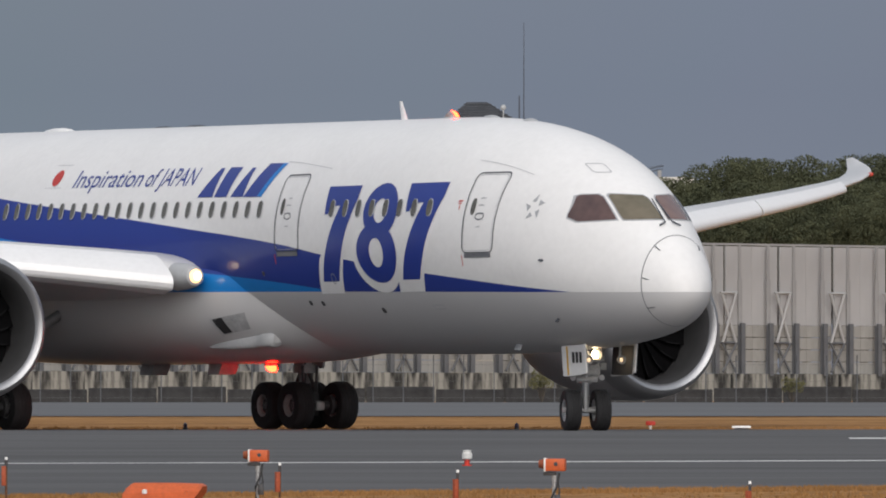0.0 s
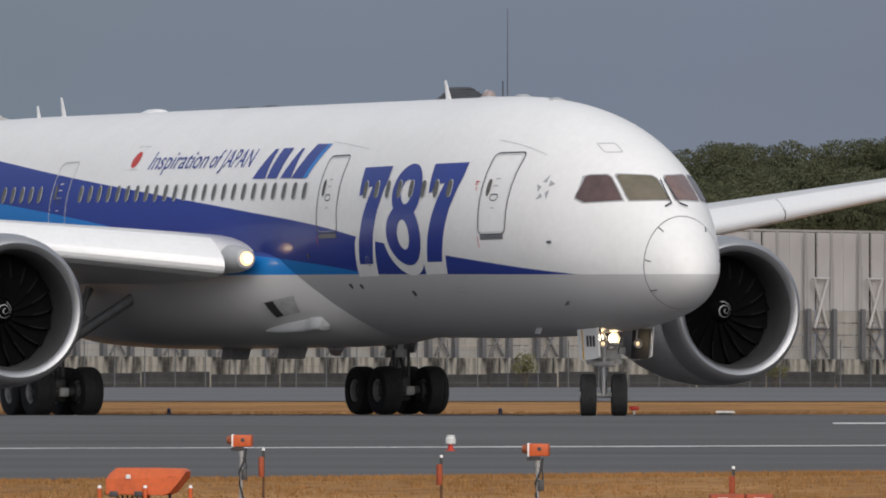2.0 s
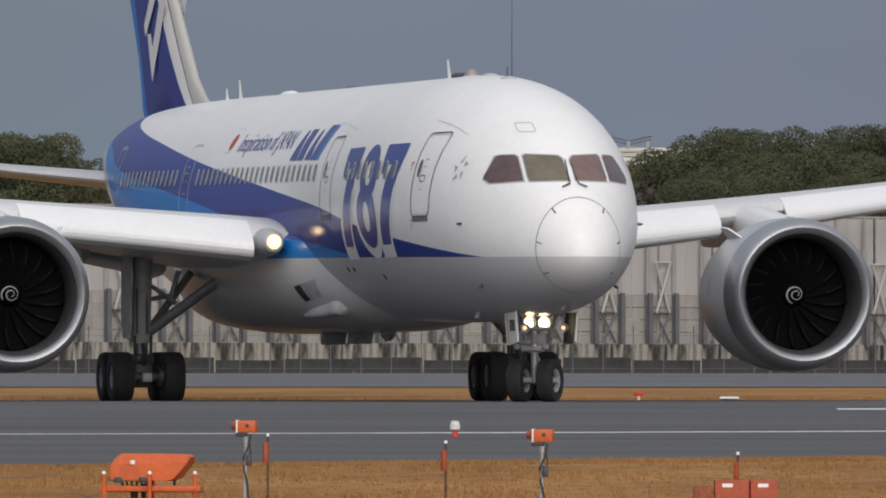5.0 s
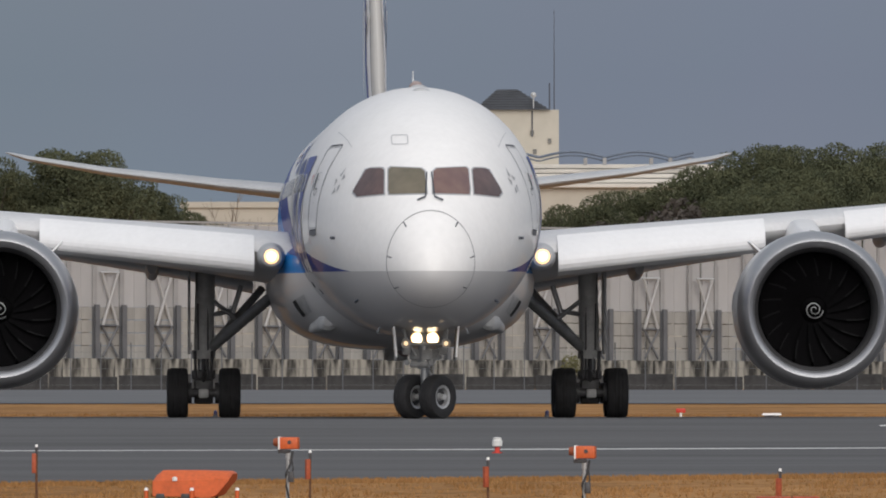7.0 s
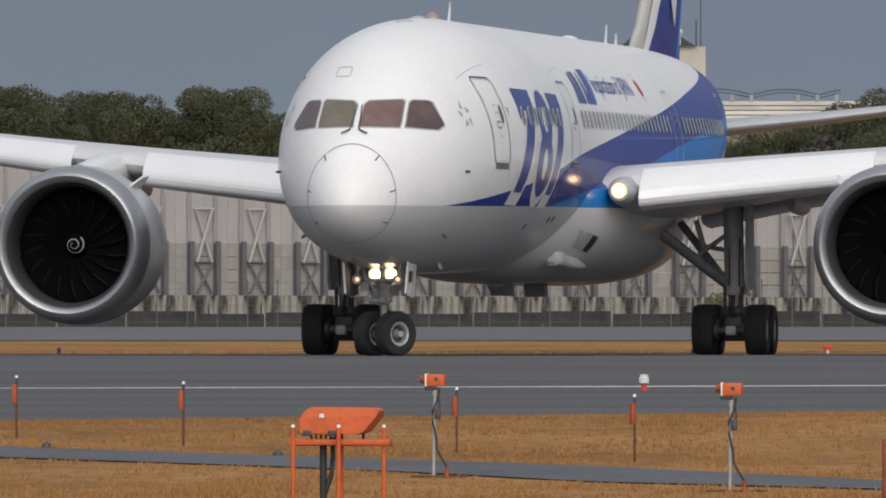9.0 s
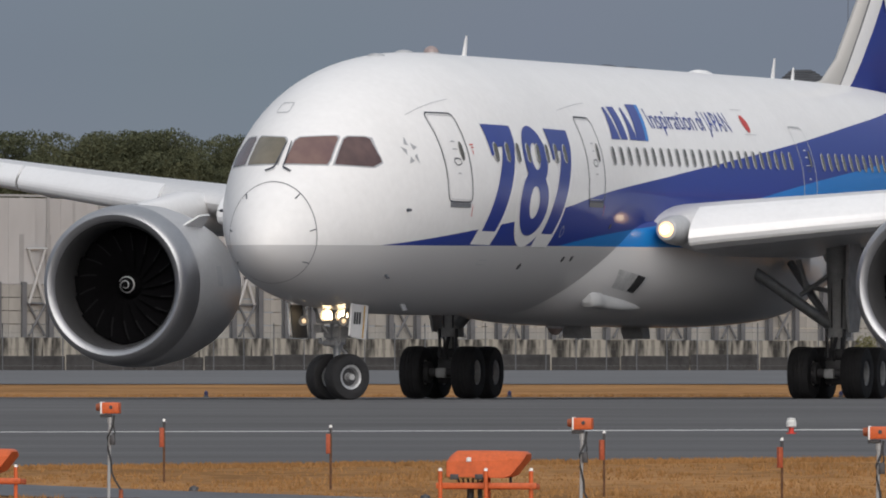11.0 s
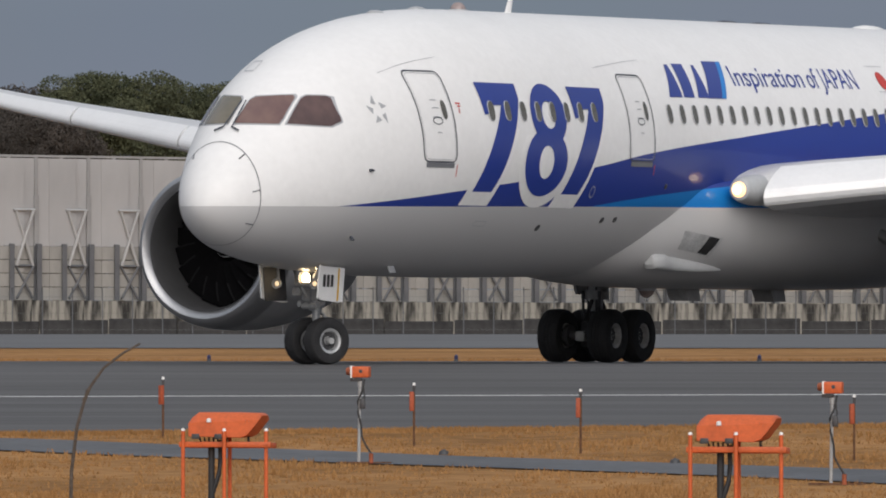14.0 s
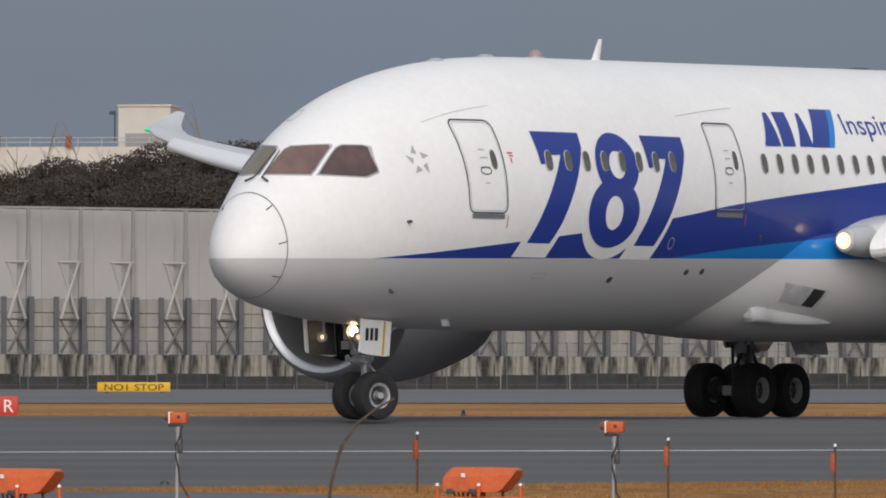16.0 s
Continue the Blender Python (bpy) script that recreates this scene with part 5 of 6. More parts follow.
build_body()
build_cockpit()
build_doors()
build_side_marks()
build_windows()
build_lettering()
build_wings()
build_tail()
fans = [build_engine(-1), build_engine(1)]
nose_gear, nose_wheels = build_nose_gear()
main_wheels = build_main_gear(-1) + build_main_gear(1)
beacons = build_fittings()


def motions():
    walk(plane, [(t, pose(x, y, 0, 0.6 * math.sin(radians(w + 90)), 0, w)) for t, x, y, w in TAXI])
    ts = [r[0] for r in TAXI]
    steer = lambda t: float(np.interp(t, [0, 4, 6.5, 9, 11.5, 12.5, 14.5, 16], [-18, -30, -40, -40, -37, -34, -25, -20]))
    walk(nose_gear, [(t / 2, pose(22.78, 0, 0, 0, 0, steer(t / 2))) for t in range(33)])
    # distance rolled by the main gear's centre
    steps = [k * 0.1 for k in range(161)]
    px, py = np.interp(steps, ts, [r[1] for r in TAXI]), np.interp(steps, ts, [r[2] for r in TAXI])
    way = np.concatenate([[0], np.cumsum(np.hypot(np.diff(px), np.diff(py)))])
    for w, y, z, r in nose_wheels:
        walk(w, [(t, pose(0, y, z, 0, math.degrees(d * 1.15 / r), 0)) for t, d in zip(steps, way)])
    for w, x, y, r in main_wheels:
        walk(w, [(t, pose(x, y, r, 0, math.degrees(d / r), 0)) for t, d in zip(steps, way)])
    for k, fan in enumerate(fans):
        at = fan.matrix_basis.translation.copy()
        walk(fan, [(t, pose(*at, 77.0 * i + 40 * k)) for i, t in enumerate(steps)])
    # each beacon drum, half sunk in the skin, turns its lit half out once in 1.4145 s; the upper one a little later and longer
    for lens, x, z, sg in beacons:
        mid_flash, half = (0.09, 0.09) if sg > 0 else (0.05, 0.055)
        rows = []
        for t in (k / 30 for k in range(481)):
            turn, part_of = divmod((t - mid_flash) / 1.4145 + 0.5, 1.0)
            roll = float(np.interp((part_of - 0.5) * 1.4145, [-half - 0.05, -half + 0.03, half - 0.03, half + 0.05], [-180, -15, 15, 180]))
            rows.append((t, pose(x, 0, z, roll + 360 * turn, 0, 0)))
        walk(lens, rows)


# ---- the airfield ----
# height of the ground along the view, from the viewer's bank over the crowned runway to the far fields
LAND_Y = np.array([-300, 0, 60, 105, 120, 131, 137, 142, 150, 165, 185, 188, 193, 197, 201, 258, 300, 330, 345, 400, 430, 700, 4500])
LAND_Z = np.array([-1.4, -1.4, -2.1, -2.0, -1.86, -1.79, -1.74, -1.58, -1.40, -0.91, -0.58, -0.508, -0.22, -0.04, 0.0, 0.0, 0.355, 0.70, 0.80, 1.0, 1.05, 2.0, 5.0])


def land(y):
    return float(np.interp(y, LAND_Y, LAND_Z))


def grid(name, xs, rows_of, material, lift):
    """A strip that follows the land: rows_of(x) gives the places along the view."""
    bm = bmesh.new()
    vs = [[bm.verts.new((x, y, land(y) + lift)) for y in rows_of(x)] for x in xs]
    for a, b in zip(vs, vs[1:]):
        for k in range(len(a) - 1):
            bm.faces.new((a[k], b[k], b[k + 1], a[k + 1]))
    return part(name, bm, material)


span = [-2500, -900, -400, -200, -120, -80] + list(range(-60, 61, 4)) + [80, 120, 200, 400, 900, 2500]
tagged(grid("ground", span, lambda x: list(LAND_Y), "grass", -0.012), "dry tan winter lawn of an airfield", "ground", kind="structure")
near_edge = lambda x: 163 + 0.25 * max(-60, min(60, x))
tagged(grid("runway", span, lambda x: [near_edge(x) + (256 - near_edge(x)) * k / 46 for k in range(47)], "runway", 0.012), "grey grooved asphalt runway with a crown", "runway", kind="structure")
tagged(grid("road", span, lambda x: [302, 310, 320, 330, 345, 375, 403], "road", 0.012), "pale grey perimeter apron beyond the grass", "road", kind="structure")


def ribbon(name, pts, width, material, lift, cat, label):
    bm = bmesh.new()
    rows = []
    for i, p in enumerate(pts):
        a, b = Vector(pts[max(i - 1, 0)]), Vector(pts[min(i + 1, len(pts) - 1)])
        d = (b - a).normalized()
        nn = Vector((-d.y, d.x))
        rows.append([bm.verts.new((q.x, q.y, land(q.y) + lift)) for q in (Vector(p) + nn * width * k for k in (-0.5, -0.25, 0, 0.25, 0.5))])
    for a, b in zip(rows, rows[1:]):
        for k in range(4):
            bm.faces.new((a[k], b[k], b[k + 1], a[k + 1]))
    return tagged(part(name, bm, material), label, cat, kind="structure")


def dense(pts, step=1.0):
    out = []
    for a, b in zip(pts, pts[1:]):
        n = max(1, int(math.dist(a, b) / step))
        out += [(a[0] + (b[0] - a[0]) * k / n, a[1] + (b[1] - a[1]) * k / n) for k in range(n)]
    return out + [pts[-1]]


ribbon("path", dense([(-60, 161), (-40, 160), (-17, 155), (-9.4, 148.4), (-1.6, 141.4), (4.2, 135), (14, 124.5), (34, 107.5)]), 3.4, "path", 0.010, "path", "narrow grey asphalt service path in the grass")
ribbon("edge_line", dense([(-120, 169.5), (120, 200.5)], 2.0), 0.55, "line", 0.018, "road marking", "long white painted runway edge line")
ribbon("far_line", dense([(-90, 251.5), (-18, 252.6)], 2.0), 0.4, "line", 0.018, "road marking", "thin white line on the far pavement")
ribbon("side_line", dense([(9.1, 195.1), (60, 195.3)], 2.0), 0.5, "line", 0.018, "road marking", "short white line on the pavement")


def grass_blades():
    """Tufts of dry grass on the near verge and along the edges of the pavement."""
    rng = random.Random(3)
    verts, faces = [], []

    def tuft(x, y, hgt):
        z = land(y) - 0.02
        for _ in range(4):
            a, b = rng.uniform(0, math.tau), rng.uniform(0.2, 1.0)
            w, hh = rng.uniform(0.008, 0.02), hgt * rng.uniform(0.5, 1.2)
            dx, dy = math.cos(a), math.sin(a)
            ox, oy = x + rng.uniform(-0.1, 0.1), y + rng.uniform(-0.1, 0.1)
            n = len(verts)
            verts.extend([(ox - w, oy, z), (ox + w, oy, z), (ox + dx * hh * b * 0.6, oy + dy * hh * b * 0.6, z + hh)])
            faces.append((n, n + 1, n + 2))

    for _ in range(26000):
        y = rng.uniform(112, 170)
        x = rng.uniform(-0.155 * y - 1, 0.062 * y + 1)
        if y > near_edge(x) - 0.15:
            continue
        py = float(np.interp(x, [-60, -40, -17, -9.4, -1.6, 4.2, 14, 34], [161, 160, 155, 148.4, 141.4, 135, 124.5, 107.5]))
        if abs(y - py) < 2.4:
            continue
        clump = noise.noise((x * 0.5, y * 0.25, 3.1))
        if clump < -0.05 and rng.random() < 0.6:
            continue
        tuft(x, y, 0.06 + 0.10 * max(clump, 0))
    for _ in range(5000):
        x = rng.uniform(-28, 12)
        tuft(x, near_edge(x) - rng.uniform(0.05, 1.2), 0.08)
    for _ in range(2500):
        x = rng.uniform(-45, 22)
        tuft(x, 256.3 + rng.uniform(0, 8), 0.08)
    me = bpy.data.meshes.new("grass_tufts")
    me.from_pydata(verts, [], faces)
    me.materials.append(M["blade"])
    tagged(new("grass_tufts", me), "dry straw-coloured grass tufts on the verge", "grass", kind="stuff")


grass_blades()


def spot(az, y):
    return y * math.tan(az), y


# ---- noise barrier ----
def build_barrier():
    wall = tagged(empty("wall_north"), "tall grey noise barrier with steel columns and cross braces", "wall", kind="structure")
    z_top, z_mid, z_low, z_base = 9.17, 5.13, 2.62, 1.62
    y_of = lambda az: 420 + (az + 0.1258) * 61 / 0.163

    def at(az):
        y = y_of(az)
        return Vector((y * math.tan(az), y, 0))

    edges = []
    for k in range(-21, 20):
        step = 0.0056 if k < 0 else 0.00578
        edges.append((-0.0359 + k * step, k))
    lo, hi = at(edges[0][0]), at(edges[-1][0])
    turn = math.degrees(math.atan2(hi.y - lo.y, hi.x - lo.x))
    proto = {}

    def put(name, key, make, mt, m, label=""):
        if key not in proto:
            bm = bmesh.new()
            make(bm)
            proto[key] = part(name, bm, mt, wall, label, smooth=False)
            proto[key].matrix_basis = m
            return proto[key]
        ob = shared(name, proto[key], wall, m)
        if label:
            ob["label"] = label
        return ob

    for (az, k), (az2, _) in zip(edges, edges[1:]):
        p, q = at(az), at(az2)
        wid = (q - p).length
        base = Matrix.Translation(p) @ pose(0, 0, 0, 0, 0, turn)
        sx = wid / 2.5
        for h in (0, 1):
            mm = base @ Matrix.Translation((wid * (0.25 + 0.5 * h), 0, 0)) @ Matrix.Diagonal((sx, 1, 1, 1))
            put("wall_panel", "panel", lambda bm: box(bm, -0.62, 0.62, 0, 0.12, z_mid, z_top), "panel", mm)
            for j in range(4):
                z0 = z_low + (z_mid - z_low) * j / 4
                put("wall_plank", ("plank", j), lambda bm: box(bm, -0.62, 0.62, -0.03 - 0.01 * (j % 2), 0.12, z0 + 0.015, z_low + (z_mid - z_low) * (j + 1) / 4 - 0.015, 0.01), "plank", mm)
            mc = base @ Matrix.Translation((wid * (0.25 if h else -0.25), 0, 0))
            put("column", "col", lambda bm: (box(bm, -0.075, 0.075, -0.10, 0.0, z_mid, z_top + 0.05), box(bm, -0.13, 0.13, -0.115, -0.07, z_mid + 0.003, z_top - 1.7)), "column", mc)
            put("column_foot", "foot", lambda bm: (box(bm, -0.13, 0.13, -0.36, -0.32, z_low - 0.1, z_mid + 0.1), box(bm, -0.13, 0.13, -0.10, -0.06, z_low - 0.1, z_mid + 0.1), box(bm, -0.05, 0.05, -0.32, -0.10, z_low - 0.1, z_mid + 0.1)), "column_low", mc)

        def brace(bm, z0, z1, r, w=0.47):
            for s in (-1, 1):
                tube(bm, (-s * w, -0.26 - 0.02 * s, z0), (s * w, -0.26 - 0.02 * s, z1), r, seg=8)
        put("cross_brace", "x1", lambda bm: (brace(bm, z_mid - 0.9, z_mid + 1.62, 0.075), tube(bm, (-0.6, -0.24, z_mid + 1.65), (0.6, -0.24, z_mid + 1.65), 0.07, seg=4)), "brace", base)
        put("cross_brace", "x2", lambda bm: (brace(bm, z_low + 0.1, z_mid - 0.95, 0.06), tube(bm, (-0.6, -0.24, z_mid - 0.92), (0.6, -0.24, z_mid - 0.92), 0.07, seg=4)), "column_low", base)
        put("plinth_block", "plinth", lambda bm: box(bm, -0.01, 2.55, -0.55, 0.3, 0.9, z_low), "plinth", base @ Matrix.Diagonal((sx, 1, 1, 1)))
    # coping along the top
    bm = bmesh.new()
    ln = (hi - lo).length
    box(bm, 0, ln, -0.14, 0.14, z_top, z_top + 0.10)
    cop = part("coping", bm, "column", wall, smooth=False)
    cop.matrix_basis = Matrix.Translation(lo) @ pose(0, 0, 0, 0, 0, turn)
    # low dark wall and wire fence in front
    low = tagged(empty("wall_low"), "low dark concrete wall at the foot of the barrier", "wall", kind="structure")
    for i in range(34):
        bm = bmesh.new()
        box(bm, 0, 2.94, 0, 0.25, 0.7, 1.58 + 0.06 * ((i * 7) % 3), 0.02)
        seg = part("wall_segment", bm, "kerb", low, smooth=False)
        seg.matrix_basis = pose(-62 + 3.0 * i, 404, 0)
    fence = tagged(empty("wire_fence", pose(0, 396, 0)), "thin galvanised wire fence with slim posts", "fence")
    post = None
    for i in range(74):
        x = -58 + 1.28 * i
        if post is None:
            bm = bmesh.new()
            tube(bm, (0, 0, 0.95), (0, 0, 2.75), 0.022, seg=6)
            tube(bm, (0, 0, 2.75), (0.0, -0.22, 3.0), 0.022, seg=6)
            post = part("fence_post", bm, "column_low", fence)
            post.matrix_basis = pose(x, 0, 0)
        else:
            shared("fence_post", post, fence, pose(x, 0, 0))
    for z in (1.2, 1.9, 2.6):
        bm = bmesh.new()
        tube(bm, (-58, 0, z), (36, 0, z), 0.005, seg=5)
        part("fence_wire", bm, "column_low", fence)


build_barrier()


# ---- trees ----
def leaf_cloud(rng, clumps, per, size, verts, faces):
    for cx, cy, cz, r in clumps:
        for _ in range(int(per * r * r)):
            v = Vector((rng.gauss(0, 1), rng.gauss(0, 1), rng.gauss(0, 1))).normalized() * r * rng.uniform(0.72, 1.08)
            p = Vector((cx, cy, cz)) + Vector((v.x, v.y, v.z * 0.75))
            a = Vector((rng.gauss(0, 1), rng.gauss(0, 1), rng.gauss(0, 1))).normalized() * size * rng.uniform(0.6, 1.3)
            b = Vector((rng.gauss(0, 1), rng.gauss(0, 1), rng.gauss(0, 1)))
            b = a.cross(b).normalized() * size * rng.uniform(0.4, 0.8)
            n = len(verts)
            verts.extend([p - a, p + b, p + a, p - b])
            faces.append((n, n + 1, n + 2, n + 3))


def make_tree(seed, hgt, rad, material, label, low=0.42):
    rng = random.Random(seed)
    tree = empty("tree")
    bm = bmesh.new()
    tube(bm, (0, 0, 0), (0.1, 0, hgt * 0.55), 0.28, 0.17, 10)
    tips = []
    for k in range(7):
        a = k * 2.4 + rng.uniform(-0.4, 0.4)
        z0 = hgt * rng.uniform(0.35, 0.6)
        r = rad * rng.uniform(0.45, 0.85)
        tip = (r * math.cos(a), r * math.sin(a), hgt * rng.uniform(0.62, 0.88))
        tube(bm, (0.05, 0, z0), tip, 0.10, 0.04, 7)
        tips.append(tip)
    part("trunk", bm, "bark", tree, "dark branching trunk")
    clumps = [(x, y, z, rad * rng.uniform(0.30, 0.46)) for x, y, z in tips]
    for _ in range(22):
        a, q = rng.uniform(0, math.tau), math.sqrt(rng.random())
        z = rng.uniform(low, 0.94)
        env = math.sin(math.pi * min(max((z - low + 0.12) / (1.06 - low + 0.12), 0), 1)) ** 0.6
        clumps.append((rad * 0.85 * q * env * math.cos(a), rad * 0.85 * q * env * math.sin(a), hgt * z, rad * rng.uniform(0.22, 0.42)))
    clumps.append((0, 0, hgt * 0.93, rad * 0.34))
    verts, faces = [], []
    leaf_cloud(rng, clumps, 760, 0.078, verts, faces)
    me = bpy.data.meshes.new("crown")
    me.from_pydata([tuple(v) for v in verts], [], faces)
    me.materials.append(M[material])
    crown = new("crown", me)
    crown.parent = tree
    return tagged(tree, label, "tree", "trees behind the noise barrier")


def make_bare(seed, hgt):
    rng = random.Random(seed)
    tree = empty("bare_tree")
    bm = bmesh.new()

    def grow(p, d, ln, r, depth):
        q = p + d * ln
        tube(bm, p, q, r * 0.8, r * 0.5, 5 if depth else 7, cap=False)
        if depth == 4:
            return
        for _ in range(3 if depth < 3 else 4):
            nd = (d + Vector((rng.gauss(0, 0.42), rng.gauss(0, 0.42), rng.gauss(0.08, 0.2)))).normalized()
            grow(p + d * ln * rng.uniform(0.55, 1.0), nd, ln * rng.uniform(0.55, 0.78), r * 0.6, depth + 1)
    grow(Vector((0, 0, 0)), Vector((0, 0, 1)), hgt * 0.42, 0.20, 0)
    part("trunk", bm, "twig", tree, "pale bare trunk and twigs", smooth=False)
    return tagged(tree, "leafless pale winter tree with fine twigs", "tree", "bare trees behind the noise barrier")


def plant(protos, rows, y0, rng, base_h):
    """Trees from rows of bearing and the height of their tops."""
    for i, (az, top) in enumerate(rows):
        y = y0 + rng.uniform(-14, 14)
        x, y = spot(az, y)
        g = land(y)
        src = protos[i % len(protos)]
        c = copy_thing(src, pose(x, y, g, 0, 0, rng.uniform(0, 360)))
        k = (top - g) / base_h
        c.scale = (k * rng.uniform(0.85, 1.2), k * rng.uniform(0.85, 1.2), k)


def bearings(rows, y):
    """Rows of bearing in milliradians and rise of the tree top in milliradians, made into bearing and height."""
    return [(a / 1000, EYE[2] + r / 1000 * y) for a, r in rows]


def build_trees():
    rng = random.Random(11)
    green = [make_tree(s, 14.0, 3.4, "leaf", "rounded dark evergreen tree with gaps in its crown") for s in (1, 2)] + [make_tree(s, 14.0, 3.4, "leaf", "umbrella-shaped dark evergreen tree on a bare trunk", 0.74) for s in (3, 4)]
    dark = [make_tree(s, 13.0, 3.6, "leaf_dark", "dull brownish shrubby tree", 0.25) for s in (5, 6)]
    bare = [make_bare(s, 14.0) for s in (7, 8, 9)]
    for i, o in enumerate(green + dark + bare):
        o.matrix_basis = pose(*spot(0.072 + 0.005 * i, 640), land(640), 0, 0, 0)
    left = [(-63, 27.4), (-58.6, 27.1), (-54, 27.0), (-49.2, 26.4), (-45.5, 26.0), (-41.3, 27.1), (-38.2, 27.0), (-34.8, 25.0), (-30.4, 23.1), (-27, 21.5),
            (-83.5, 28.6), (-79.3, 28.0), (-75.7, 27.3), (-73.2, 26.5), (-68.4, 26.5), (-65.4, 27.1), (-61.2, 27.0),
            (-88.4, 29.1), (-92.6, 29.3), (-96.8, 29.4)]
    plant(green, bearings(left, 520), 520, rng, 14.0)
    hill = [(13, 22.2), (16.5, 22.5), (20, 22.9), (23.8, 23.5), (27, 25.5), (30.5, 26.6), (34, 27.8), (37.8, 28.6), (42, 28.7), (46.2, 28.6), (50.5, 28.0), (55, 27.4), (60, 27.0)]
    plant(green, bearings(hill, 600), 600, rng, 14.0)
    plant(green, bearings([(a + 2, r - 3.0) for a, r in hill], 570), 570, rng, 14.0)
    plant(green, bearings([(a - 1, r - 5.5) for a, r in hill], 545), 545, rng, 14.0)
    shrubs = [(-133, 25.6), (-129.5, 26.5), (-126.5, 27.4), (-122.8, 26.0), (-119.8, 27.0), (-115.6, 27.8), (-112.5, 27.6), (-109.5, 27.1), (-107, 27.8), (-104.2, 28.2), (-101, 28.6)]
    plant(dark, bearings(shrubs, 520), 520, rng, 13.0)
    plant(dark, bearings([(a + 1.6, r - 2.6) for a, r in shrubs], 500), 500, rng, 13.0)
    plant(bare, bearings([(-107.7, 30.9), (-111.4, 31.0), (-103.5, 30.8), (-105.6, 30.2), (-101.2, 30.6), (-132, 28.5), (-121.3, 27.6), (-71, 26.9), (-24, 22.7), (-21.5, 22.3), (-19, 22.4), (-116.9, 28.9)], 555), 555, rng, 14.0)
    # dense undergrowth that closes the gaps behind the barrier
    verts, faces = [], []
    for az, top in [(a / 1000, 21.2) for a in range(-136, -64, 2)] + [(a / 1000, 20.5 if a < 24 else 23.5) for a in range(12, 66, 2)]:
        for _ in range(5):
            y = rng.uniform(548, 600) if az > 0 else rng.uniform(528, 560)
            x, y = spot(az + rng.uniform(-0.001, 0.001), y)
            z = rng.uniform(0.45, 1.0) * top / 1000 * y - 1.2
            leaf_cloud(rng, [(x, y, z, rng.uniform(1.0, 1.7))], 110, 0.20, verts, faces)
    me = bpy.data.meshes.new("undergrowth")
    me.from_pydata([tuple(v) for v in verts], [], faces)
    me.materials.append(M["leaf_dark"])
    tagged(new("undergrowth", me), "dense dark undergrowth between the trees", "woodland", kind="stuff")


build_trees()


def build_shrubs():
    """Scrubby bushes at the foot of the barrier."""
    for seed, az, y, hgt, rad in ((21, 0.0138, 401.5, 1.75, 0.75), (22, 0.0405, 401.5, 1.1, 0.6)):
        rng = random.Random(seed)
        x, y = spot(az, y)
        bush = empty("shrub", pose(x, y, land(y)))
        bm = bmesh.new()
        clumps = []
        for k in range(9):
            a, q = k * 2.4, rng.uniform(0.2, 1.0)
            tip = (rad * 0.6 * q * math.cos(a), rad * 0.5 * q * math.sin(a), hgt * rng.uniform(0.45, 0.85))
            tube(bm, (0, 0, 0), tip, 0.03, 0.01, 6)
            clumps.append((*tip, rad * rng.uniform(0.28, 0.45)))
        part("stems", bm, "bark", bush)
        verts, faces = [], []
        leaf_cloud(rng, clumps, 1500, 0.045, verts, faces)
        me = bpy.data.meshes.new("crown")
        me.from_pydata([tuple(v) for v in verts], [], faces)
        me.materials.append(M["shrub_leaf"])
        crown = new("crown", me)
        crown.parent = bush
        tagged(bush, "small yellowish green shrub at the foot of the barrier", "shrub", "shrubs by the barrier")


build_shrubs()


